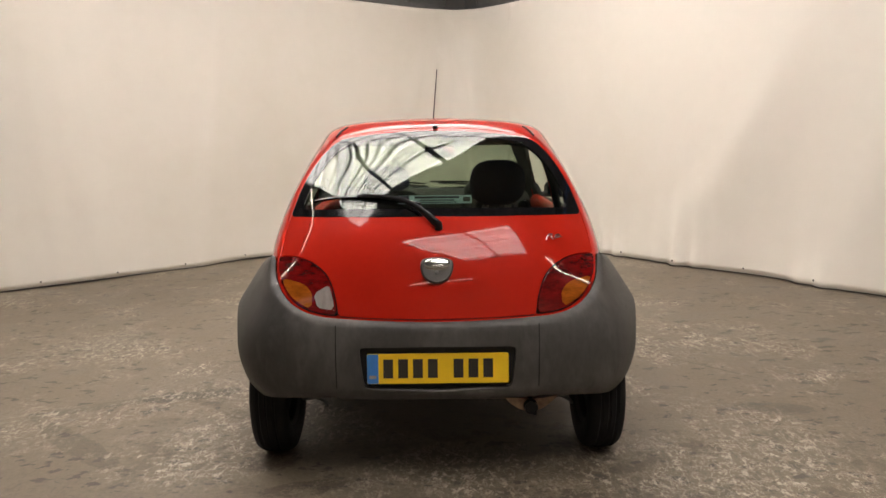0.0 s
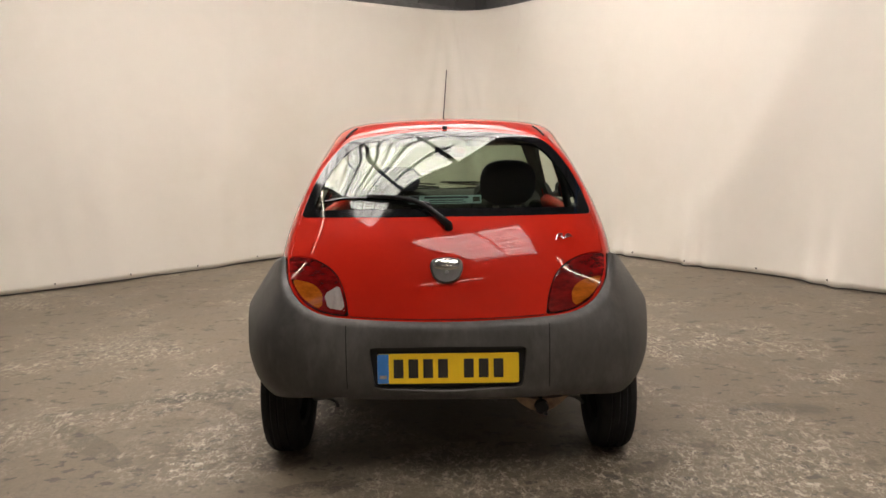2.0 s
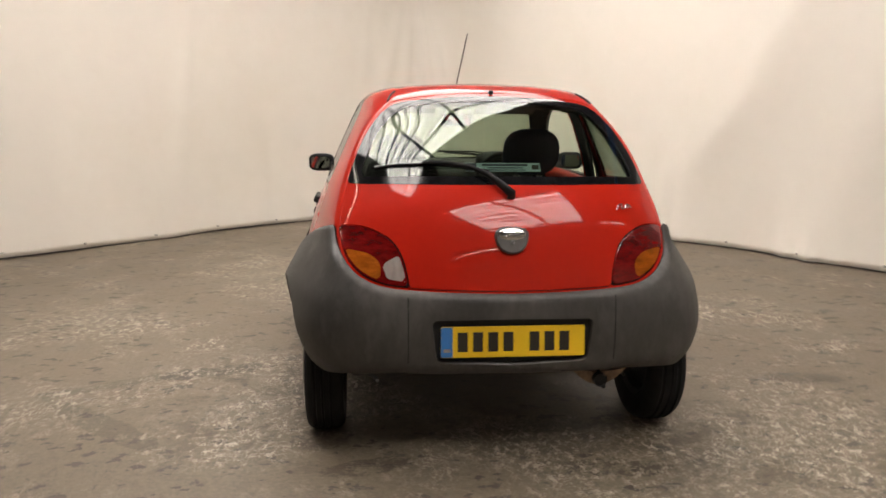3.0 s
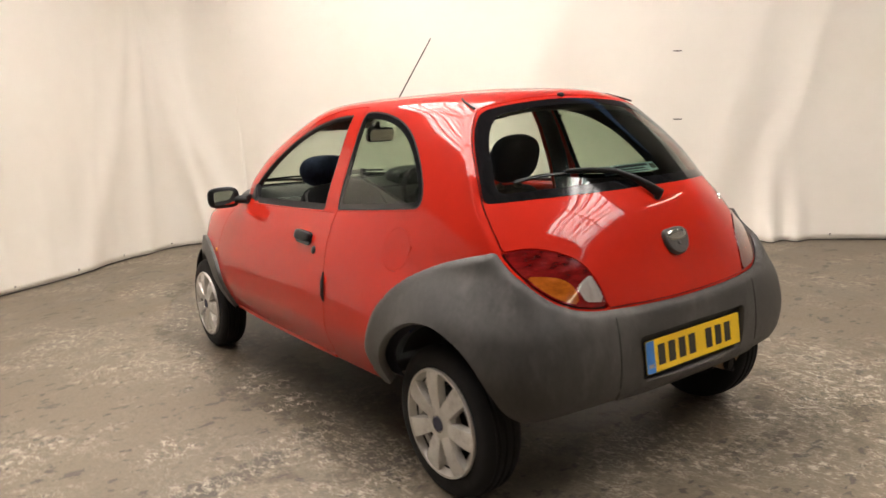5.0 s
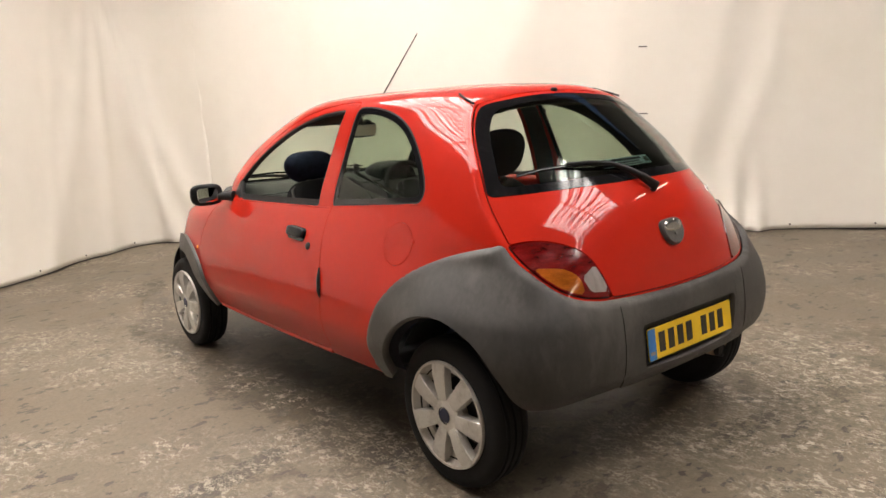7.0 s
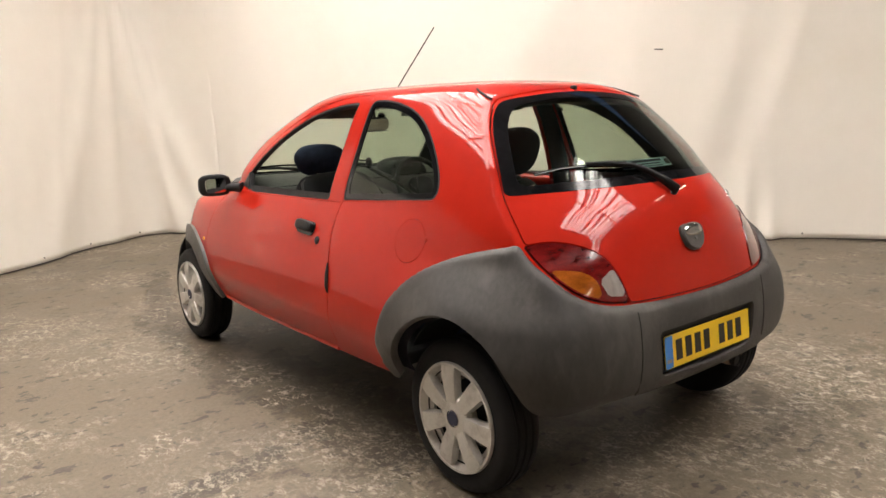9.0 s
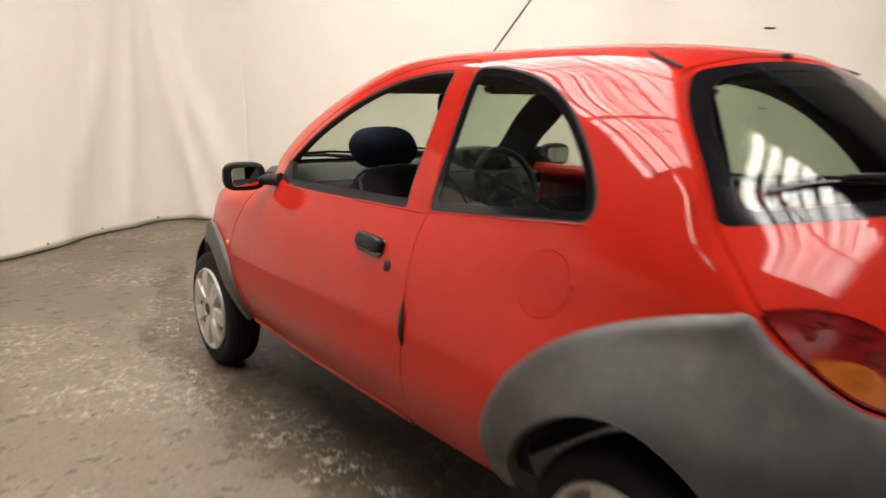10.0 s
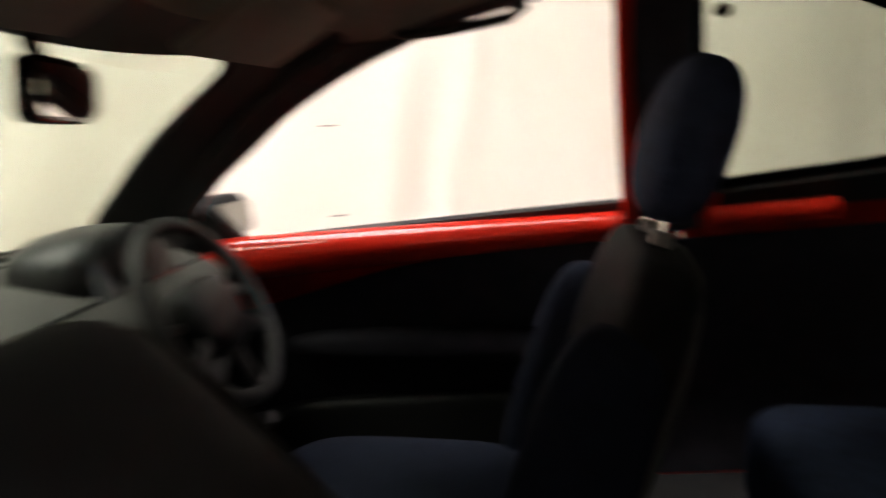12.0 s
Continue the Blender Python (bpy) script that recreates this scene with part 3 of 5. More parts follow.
hung(9.5, 0.3, 2.3, 4.1)
hung(2.5, 6.4, 7.85, 4.1)
hung(2.5, 7.95, 8.7, 4.1)
hung(11.2, 7.2, 9.5, 4.0)


# ---------------------------------------------------------------- the car's skin
# Rings round the car from the sill to the roof: height, half width, rear end, front end, squareness of the rear and the front.
RINGS = np.array([
    (0.235, 0.690, -0.285, 2.92, 5.0, 4.4),
    (0.290, 0.735, -0.350, 3.00, 5.2, 4.6),
    (0.360, 0.775, -0.402, 3.05, 5.3, 4.8),
    (0.406, 0.796, -0.470, 3.065, 5.3, 4.8),
    (0.430, 0.806, -0.478, 3.07, 5.3, 4.8),
    (0.500, 0.822, -0.482, 3.08, 5.3, 4.8),
    (0.600, 0.819, -0.475, 3.06, 5.1, 4.8),
    (0.700, 0.803, -0.454, 3.01, 4.8, 4.8),
    (0.800, 0.778, -0.427, 2.93, 4.5, 4.8),
    (0.870, 0.752, -0.401, 2.70, 4.7, 4.6),
    (0.910, 0.736, -0.382, 2.46, 4.8, 4.2),
    (0.960, 0.713, -0.352, 2.22, 5.1, 4.2),
    (1.010, 0.700, -0.314, 2.17, 5.2, 4.4),
    (1.050, 0.682, -0.276, 2.125, 5.2, 4.2),
    (1.150, 0.638, -0.170, 2.025, 5.2, 3.8),
    (1.260, 0.588, -0.032, 1.86, 5.2, 3.0),
    (1.330, 0.553, 0.064, 1.72, 4.9, 2.5),
    (1.360, 0.529, 0.109, 1.63, 3.6, 2.4),
    (1.382, 0.492, 0.147, 1.54, 3.4, 2.4),
    (1.402, 0.408, 0.232, 1.375, 3.0, 2.6),
    (1.417, 0.240, 0.390, 1.16, 2.8, 2.7),
    (1.424, 0.0004, 0.520, 1.02, 2.6, 2.7)])
MID = 0.90           # where the plan is widest
# The tail in plan: height, the shoulder where it meets the side (x, y), and the two handles of the side's curve (x, y, y).
SHOULDER = np.array([
    (0.235, 0.450, -0.262, 0.640, -0.220, 0.20),
    (0.290, 0.520, -0.320, 0.720, -0.265, 0.20),
    (0.360, 0.585, -0.378, 0.800, -0.320, 0.20),
    (0.430, 0.615, -0.408, 0.838, -0.343, 0.20),
    (0.500, 0.622, -0.414, 0.852, -0.345, 0.20),
    (0.600, 0.622, -0.400, 0.828, -0.315, 0.22),
    (0.700, 0.615, -0.352, 0.780, -0.215, 0.28),
    (0.800, 0.615, -0.284, 0.722, -0.110, 0.33),
    (0.870, 0.623, -0.214, 0.712, -0.010, 0.36),
    (0.910, 0.619, -0.182, 0.704, 0.010, 0.36),
    (0.960, 0.611, -0.138, 0.690, 0.040, 0.34),
    (1.010, 0.600, -0.094, 0.670, 0.070, 0.33),
    (1.050, 0.589, -0.067, 0.652, 0.090, 0.34),
    (1.109, 0.571, -0.034, 0.622, 0.120, 0.38),
    (1.170, 0.545, 0.013, 0.592, 0.160, 0.42),
    (1.232, 0.512, 0.063, 0.564, 0.210, 0.46),
    (1.291, 0.464, 0.109, 0.523, 0.250, 0.50),
    (1.335, 0.428, 0.134, 0.486, 0.280, 0.52),
    (1.380, 0.400, 0.180, 0.450, 0.300, 0.54),
    (1.430, 0.300, 0.300, 0.400, 0.350, 0.56)])
shoulder_at = [pchip(SHOULDER[:, 0], SHOULDER[:, k]) for k in range(1, 6)]


def even(x, y, n):
    s = np.concatenate([[0], np.cumsum(np.hypot(np.diff(x), np.diff(y)))])
    q = np.linspace(0, s[-1], n + 1)
    return np.interp(q, s, x), np.interp(q, s, y)


def quarter(half, end, sq, n, taper=0.0):
    """One quarter of a rounded ring, from the middle line to the widest place, in even steps. taper: how far it narrows to its end."""
    a = np.linspace(0, 1, 700) ** 2 * math.pi / 2
    a = np.concatenate([a[:-1] / 2, (math.pi / 2 - a / 2)[::-1]])
    c = np.cos(a) ** (2 / sq)
    return even(half * np.sin(a) ** (2 / sq) * (1 - taper * c * c - 2.6 * taper * c ** 12), MID + (end - MID) * c, n)


narrowing = pchip([0.2, 0.75, 0.95, 1.1, 1.45], [0.115, 0.095, 0.03, 0.0, 0.0])      # how far the wings draw in, by height


def tail_quarter(z, half, rear, sq, n):
    """The rear quarter: a bowed tail up to the shoulder, then the side, which sweeps out to the widest place."""
    xe, ye, x1, y1, y2 = (float(f(z)) for f in shoulder_at)
    u = np.linspace(0, 1, 260)
    tx, ty = xe * u, rear + (ye - rear) * u ** (2.8 - 0.25 * min(1, max(0, (z - 0.98) / 0.08)))
    t = np.linspace(0, 1, 400)[1:]
    bx = (1 - t) ** 3 * xe + 3 * t * (1 - t) ** 2 * x1 + 3 * t * t * (1 - t) * half + t ** 3 * half
    by = (1 - t) ** 3 * ye + 3 * t * (1 - t) ** 2 * y1 + 3 * t * t * (1 - t) * y2 + t ** 3 * MID
    crease = min(1, max(0, (z - 0.80) / 0.06)) * min(1, max(0, (1.36 - z) / 0.05))
    bx += 0.009 * crease * np.clip((by - ye) / 0.016, 0, 1) * (1 - t) ** 2
    x, y = even(np.concatenate([tx, bx]), np.concatenate([ty, by]), n)
    w = min(1, max(0, (z - 1.315) / 0.070))
    if w > 0:
        w = w * w * (3 - 2 * w)
        xo, yo = quarter(half, rear, sq, n)
        x, y = x * (1 - w) + xo * w, y * (1 - w) + yo * w
    return x, y


_step = np.concatenate([[0], np.cumsum(np.linalg.norm(np.diff(RINGS[:, :3] * (1, 1, 0.6), axis=0), axis=1))])
_at = [pchip(_step, RINGS[:, k]) for k in range(6)]


def car_skin():
    rows, nr, nf = 124, 165, 130
    grid = []
    for u in np.linspace(0, _step[-1], rows):
        z, half, rear, front, sr, sf = (float(f(u)) for f in _at)
        xr, yr = tail_quarter(z, half, rear, sr, nr)
        xf, yf = quarter(half, front, sf, nf, float(narrowing(z)))
        x, y = np.concatenate([xr, xf[::-1][1:]]), np.concatenate([yr, yf[::-1][1:]])
        ring = np.stack([np.concatenate([-x, x[::-1][1:-1]]), np.concatenate([y, y[::-1][1:-1]]), np.full(2 * len(x) - 2, z)], 1)
        grid.append(ring)
    g = np.array(grid)
    # a little fairing up the tailgate and round the roof's edge
    zs = g[:, 0, 2]
    fair = np.clip((zs - 0.96) / 0.08, 0, 1) * np.clip((1.405 - zs) / 0.03, 0, 1)
    for _ in range(14):
        g[1:-1] += 0.5 * fair[1:-1, None, None] * ((g[2:] + g[:-2]) / 2 - g[1:-1])
    du = np.roll(g, -1, 1) - np.roll(g, 1, 1)
    dv = np.gradient(g, axis=0)
    n = np.cross(dv, du)
    n /= np.maximum(np.linalg.norm(n, axis=2, keepdims=True), 1e-12)
    flat = g[-3:, :, 2] > 1.42
    n[-3:][flat] = (0, 0, 1)
    out = g - (0, 0.9, 0.7)
    n *= np.where((n * out).sum(2, keepdims=True) < 0, -1, 1)
    cols = g.shape[1]
    faces = [(i * cols + j, (i + 1) * cols + j, (i + 1) * cols + (j + 1) % cols, i * cols + (j + 1) % cols) for i in range(rows - 1) for j in range(cols)]
    return g.reshape(-1, 3), n.reshape(-1, 3), faces


class Skin:
    """A piece of the skin: points, outward normals and faces. cut() parts it along the zero line of a field."""

    def __init__(self, v, n, f):
        self.v, self.n, self.f = v, n, f

    def cut(self, field):
        used = np.unique(np.fromiter((i for f in self.f for i in f), int))
        back = np.full(len(self.v), -1)
        back[used] = np.arange(len(used))
        v, n = self.v[used], self.n[used]
        g = field(v)
        g = np.where(np.abs(g) < 2e-4, 0, g)
        pos = g >= 0
        v, n, extra = list(v), list(n), {}
        inn, out = [], []
        gl, pl, bl = g.tolist(), pos.tolist(), back.tolist()
        for f in self.f:
            f = [bl[i] for i in f]
            k = sum(pl[i] for i in f)
            if k == len(f):
                inn.append(f)
            elif k == 0:
                out.append(f)
            else:
                a, b = [], []
                for i, j in zip(f, f[1:] + f[:1]):
                    (a if pl[i] else b).append(i)
                    if gl[i] == 0 and pl[i]:
                        b.append(i)
                    if pl[i] != pl[j] and gl[i] != 0 and gl[j] != 0:
                        key = (min(i, j), max(i, j))
                        if key not in extra:
                            s = gl[key[0]] / (gl[key[0]] - gl[key[1]])
                            extra[key] = len(v)
                            v.append(v[key[0]] * (1 - s) + v[key[1]] * s)
                            m = n[key[0]] * (1 - s) + n[key[1]] * s
                            n.append(m / np.linalg.norm(m))
                        a.append(extra[key])
                        b.append(extra[key])
                if len(a) > 2:
                    inn.append(a)
                if len(b) > 2:
                    out.append(b)
        v, n = np.array(v), np.array(n)
        return Skin(v, n, inn), Skin(v, n, out)

    def solid(self, name, material, parent, off=0.0, thick=0.003, label=""):
        """Links the piece as a shell with thickness and a rim. off: how far it stands proud."""
        used = np.unique(np.fromiter((i for f in self.f for i in f), int))
        back = np.full(len(self.v), -1)
        back[used] = np.arange(len(used))
        n = self.n[used]
        lift = off(self.v[used])[:, None] if callable(off) else off
        p = self.v[used] + n * lift
        faces = [[int(back[i]) for i in f] for f in self.f]
        if callable(off):
            fresh = np.zeros_like(p)
            for f in faces:
                k = np.cross(p[f[1]] - p[f[0]], p[f[2]] - p[f[0]]) + (np.cross(p[f[2]] - p[f[0]], p[f[3]] - p[f[0]]) if len(f) > 3 else 0)
                for i in f:
                    fresh[i] += k
            fresh *= np.where((fresh * n).sum(1, keepdims=True) < 0, -1, 1)
            size = np.linalg.norm(fresh, axis=1, keepdims=True)
            n = np.where(size > 1e-10, fresh / np.maximum(size, 1e-10), n)
        q = p - n * thick
        c = len(p)
        inner = [[i + c for i in f[::-1]] for f in faces]
        seen = {}
        for f in faces:
            for i, j in zip(f, f[1:] + f[:1]):
                seen[(i, j)] = 1
        verts, norms, rim = [*p, *q], [*n, *-n], []
        for (i, j) in [e for e in seen if (e[1], e[0]) not in seen]:
            if np.linalg.norm(p[i] - p[j]) < 1e-7:
                continue
            d = np.cross(p[j] - p[i], n[i])
            d /= max(np.linalg.norm(d), 1e-9)
            k = len(verts)
            verts += [p[j], p[i], q[i], q[j]]
            norms += [(d + n[j]) / 1.414, (d + n[i]) / 1.414, d, d]
            rim.append((k, k + 1, k + 2, k + 3))
        return put_mesh(name, mesh_of(name, verts, faces + inner + rim, True, norms), material, parent, label)


def side(poly, grow=0.0, least=0.4):
    """A field over the car's sides, from an outline of (length, height)."""
    return lambda v: np.minimum(inside(poly, v[:, 1:3]) + grow, np.abs(v[:, 0]) - least)


def back(poly, grow=0.0):
    """A field over the car's tail, from an outline of (half width, height)."""
    return lambda v: np.minimum(inside(poly, np.stack([np.abs(v[:, 0]), v[:, 2]], 1)) + grow, 0.3 - v[:, 1])


def nose(poly, grow=0.0, behind=1.0):
    return lambda v: np.minimum(inside(poly, np.stack([np.abs(v[:, 0]), v[:, 2]], 1)) + grow, v[:, 1] - behind)


def both(*fields):
    return lambda v: np.minimum.reduce([f(v) for f in fields])


def either(*fields):
    return lambda v: np.maximum.reduce([f(v) for f in fields])


def wheel_hole(y, z, r, ahead=1.0):
    """A wheel opening in the side; ahead: how far it reaches forward, as a share of r."""
    return lambda v: np.minimum(r - np.hypot(np.where(v[:, 1] > y, (v[:, 1] - y) / ahead, v[:, 1] - y), np.maximum(v[:, 2] - z, 0)), np.abs(v[:, 0]) - 0.35)


REAR_AXLE, FRONT_AXLE, AXLE_Z, WHEEL_X = -0.012, 2.464, 0.268, 0.686

door_window = outline([(0.838, 0.949, 0.02), (0.834, 1.347, 0.02), (0.95, 1.344, 0.1), (1.11, 1.322, 0.15), (1.27, 1.280, 0.15), (1.40, 1.230, 0.15), (1.53, 1.162, 0.15),
                       (1.645, 1.084, 0.15), (1.742, 1.000, 0.05), (1.742, 0.933, 0.02)])
quarter_window = outline([(0.726, 0.957, 0.012), (0.742, 1.353, 0.03), (0.65, 1.352, 0.08), (0.548, 1.337, 0.1), (0.449, 1.308, 0.12), (0.353, 1.257, 0.12), (0.272, 1.187, 0.12), (0.196, 1.098, 0.12), (0.163, 1.033, 0.06), (0.176, 0.992, 0.03)])
door_shape = outline([(0.726, 0.345, 0.05), (0.713, 0.55, 0.1), (0.736, 0.75, 0.2), (0.746, 0.880, 0.1), (0.730, 0.952, 0.02), (0.756, 1.371, 0.02), (0.86, 1.375, 0.1), (0.97, 1.368, 0.1), (1.13, 1.346, 0.2),
                      (1.29, 1.303, 0.2), (1.42, 1.253, 0.2), (1.55, 1.184, 0.2), (1.67, 1.104, 0.15), (1.80, 0.985, 0.1), (1.98, 0.870, 0.1), (2.065, 0.76, 0.1), (2.110, 0.66, 0.1), (2.095, 0.50, 0.1), (2.075, 0.40, 0.05), (2.02, 0.345, 0.04)])
rear_glass = outline([(-0.2, 1.034, 0), (0.0, 1.034, 0.1), (0.38, 1.030, 0.1), (0.593, 1.018, 0.02), (0.564, 1.107, 0.1), (0.538, 1.168, 0.1), (0.504, 1.229, 0.1), (0.456, 1.289, 0.06), (0.405, 1.328, 0.05), (0.3, 1.343, 0.1), (0.15, 1.357, 0.1), (0.0, 1.361, 0.1), (-0.2, 1.361, 0)])
hatch_shape = outline([(-0.2, 0.668, 0), (0.0, 0.668, 0.15), (0.20, 0.672, 0.15), (0.368, 0.678, 0.012), (0.40, 0.80, 0.1), (0.50, 0.86, 0.1), (0.6215, 0.874, 0.01), (0.6105, 0.957, 0.1), (0.599, 1.010, 0.1), (0.570, 1.109, 0.1), (0.544, 1.170, 0.1), (0.511, 1.232, 0.1),
                       (0.463, 1.291, 0.06), (0.415, 1.338, 0.05), (0.2, 1.370, 0.1), (0.0, 1.376, 0.1), (-0.2, 1.376, 0)])
lamp_shape = outline([(0.367, 0.680, 0.010), (0.374, 0.735, 0.08), (0.394, 0.797, 0.05), (0.424, 0.840, 0.06), (0.487, 0.872, 0.06), (0.555, 0.884, 0.06), (0.627, 0.874, 0.010), (0.619, 0.820, 0.05), (0.596, 0.770, 0.06), (0.553, 0.725, 0.05), (0.495, 0.696, 0.06), (0.43, 0.683, 0.06)])
clad_side = outline([(0.32, 0.2, 0), (0.338, 0.33, 0.02), (0.358, 0.46, 0.1), (0.332, 0.555, 0.1), (0.272, 0.653, 0.12), (0.168, 0.746, 0.12), (0.030, 0.813, 0.12), (-0.09, 0.849, 0.1), (-0.207, 0.872, 0.03), (-0.45, 0.80, 0.05), (-0.7, 0.66, 0), (-0.7, 0.2, 0)])
clad_back = outline([(-0.2, 0.2, 0), (-0.2, 0.662, 0), (0.0, 0.662, 0.15), (0.20, 0.666, 0.15), (0.367, 0.673, 0.08), (0.43, 0.676, 0.06), (0.498, 0.689, 0.05), (0.560, 0.719, 0.06), (0.603, 0.766, 0.05), (0.627, 0.818, 0.05), (0.634, 0.871, 0.01), (0.80, 0.871, 0), (1.0, 0.2, 0)])
fore_arch = outline([(2.0, 0.2, 0), (2.015, 0.33, 0.05), (2.03, 0.43, 0.1), (2.075, 0.525, 0.12), (2.165, 0.612, 0.15), (2.31, 0.668, 0.2), (2.46, 0.69, 0.3), (2.70, 0.65, 0.2), (2.82, 0.54, 0.1), (3.3, 0.54, 0), (3.3, 0.2, 0)])
fore_bumper = outline([(-0.2, 0.2, 0), (-0.2, 0.54, 0), (0.9, 0.54, 0), (0.9, 0.2, 0)])
windscreen = outline([(-0.2, 0.962, 0), (0.0, 0.962, 0.1), (0.612, 0.985, 0.03), (0.568, 1.14, 0.2), (0.466, 1.317, 0.05), (0.0, 1.350, 0.2), (-0.2, 1.350, 0)])
bonnet_shape = outline([(-0.2, 0.60, 0), (0.0, 0.60, 0.1), (0.55, 0.67, 0.15), (0.60, 0.80, 0.1), (0.60, 0.925, 0.1), (0.0, 0.950, 0.2), (-0.2, 0.950, 0)])
plate_recess = outline([(-0.2, 0.418, 0), (0.0, 0.418, 0), (0.272, 0.426, 0.02), (0.289, 0.573, 0.02), (0.0, 0.577, 0), (-0.2, 0.577, 0)])

GAP = 0.0022
car = new("hatchback_car")
tagged(car, "small red three-door hatchback with grey plastic bumpers, parked on concrete", "car")
whole = Skin(*car_skin())
holes = either(wheel_hole(-0.026, 0.338, 0.290), wheel_hole(FRONT_AXLE, 0.20, 0.388, 0.82))
sill_line = lambda v: v[:, 2] - np.where(v[:, 1] > 2.6, 0.36, np.where(v[:, 1] > 0.3, 0.328, np.where(v[:, 1] < -0.25, 0.358, 0.335)))


def kept(v):
    """Outside the wheel holes and above the sill, the corner between them rounded."""
    a, b, k = -holes(v), sill_line(v), 0.022
    a, b = np.minimum(a, 0.5), np.minimum(b, 0.5)
    return -k * np.log(np.exp(-a / k) + np.exp(-b / k))


shell, _ = whole.cut(kept)

on_left = lambda v: -v[:, 0]
clad, shell = shell.cut(either(both(side(clad_side), lambda v: 0.5 - v[:, 1], lambda v: v[:, 1] + 0.195), both(back(clad_back), lambda v: -0.185 - v[:, 1])))
fclad, shell = shell.cut(either(both(side(fore_arch, least=0.3), lambda v: v[:, 1] - 2.0), nose(fore_bumper, behind=2.75)))

# rear bumper and arch cladding, which swells over the wheels
def ledge(v):
    """How full the rounded upper edge of the cladding is: 0 at its rim, 1 from 3 cm below."""
    d = np.where(v[:, 1] > -0.19, inside(clad_side, v[:, 1:3]), inside(clad_back, np.stack([np.abs(v[:, 0]), v[:, 2]], 1)))
    d = np.where((v[:, 1] > -0.19) & (v[:, 2] < 0.40), 1.0, d)
    h = np.clip(d / 0.026, 0, 1)
    return np.sqrt(1 - (1 - h) ** 2)


flare = lambda v: 0.006 + 0.020 * ledge(v) * np.where(v[:, 1] > 0.0, np.clip((v[:, 2] - 0.30) / 0.16, 0, 1), 1.0) + 0.042 * np.exp(-((v[:, 1] - 0.0) / 0.20) ** 2 - ((v[:, 2] - 0.55) / 0.18) ** 2)
mid_band = lambda v: np.minimum(0.374 - np.abs(v[:, 0]), -0.2 - v[:, 1])
bumper, arches = clad.cut(mid_band)
# Below the lip the bumper goes black: the underside's shade put into its colour.
low, bumper = bumper.cut(lambda v: 0.396 - v[:, 2])
low_side, arches = arches.cut(lambda v: np.minimum(0.396 - v[:, 2] - 0.10 * np.maximum(np.abs(v[:, 0]) - 0.374, 0), -0.27 - v[:, 1]))
for sk in (low, *low_side.cut(on_left)):
    sk.solid("shaded_underside", TRIM, car, 0.004, 0.012, "underside of the bumper, coloured darker as shade")
recess, bumper = bumper.cut(back(plate_recess))
rear_bumper = bumper.solid("rear_bumper", CLAD, car, lambda v: 0.006 + 0.020 * ledge(v) + 0.007 * np.exp(-((v[:, 2] - 0.402) / 0.013) ** 2), 0.03, "weathered dark grey plastic bumper")
recess.solid("plate_recess", TRIM, car, 0.006, 0.01)
for sk in arches.cut(on_left):
    sk.solid("arch_cladding", CLAD, car, flare, 0.03, "weathered grey plastic wheel arch cladding")
fb, farch = fclad.cut(lambda v: v[:, 1] - 2.72)
fb.solid("front_bumper", CLAD, car, 0.020, 0.03, "dark grey plastic bumper")
for sk in farch.cut(on_left):
    sk.solid("arch_cladding", CLAD, car, 0.020, 0.03, "grey plastic wheel arch cladding")

# tail lamps
lamps, shell = shell.cut(back(lamp_shape))
lamps, _ = lamps.cut(back(lamp_shape, -0.0055))
amber_zone = outline([(0.474, 0.66, 0), (0.466, 0.757, 0.02), (0.503, 0.789, 0.04), (0.56, 0.796, 0.04), (0.64, 0.800, 0.01), (0.64, 0.66, 0)])
clear_zone = outline([(0.30, 0.702, 0), (0.36, 0.80, 0), (0.398, 0.793, 0.004), (0.462, 0.756, 0.006), (0.446, 0.708, 0.006), (0.384, 0.701, 0.004)])
for left, sk in zip((True, False), lamps.cut(on_left)):
    rest = sk
    amber, rest = rest.cut(both(back(amber_zone), back(lamp_shape, -0.011)))
    pale, rest = rest.cut(both(back(clear_zone), back(lamp_shape, -0.011)))
    lamp = rest.solid("tail_lamp", LAMP_RED, car, 0.004, 0.012, "red tail lamp lens with amber segment")
    amber.solid("indicator_lens", LAMP_AMBER, lamp, 0.004, 0.012, "amber lens")
    pale.solid("reversing_lens", LAMP_CLEAR if left else LAMP_RED, lamp, 0.004, 0.012, "clear lens" if left else "red fog lens")
    sk.solid("lamp_bowl", TRIM, lamp, -0.012, 0.004)

# windows
QW_IN, DW_IN = 0.026, 0.007
glass_r, shell = shell.cut(back(rear_glass))
pane, band = glass_r.cut(back(outline([(-0.2, 1.062, 0), (0.0, 1.062, 0.1), (0.35, 1.058, 0.1), (0.545, 1.046, 0.03), (0.515, 1.13, 0.1), (0.462, 1.230, 0.15), (0.375, 1.310, 0.05), (0.2, 1.334, 0.1), (0.0, 1.340, 0.1), (-0.2, 1.340, 0)])))
hatch_skin, shell = shell.cut(back(hatch_shape))
hatch_skin, _ = hatch_skin.cut(back(hatch_shape, -GAP * 1.6))
hatch = hatch_skin.solid("tailgate", RED, car, 0.0, 0.02, "glossy red tailgate")
rear_window = pane.solid("rear_window", GLASS, hatch, 0.001, 0.004, "green-tinted heated rear window")
band.solid("window_border", SEAL, hatch, 0.0012, 0.006, "black window border")

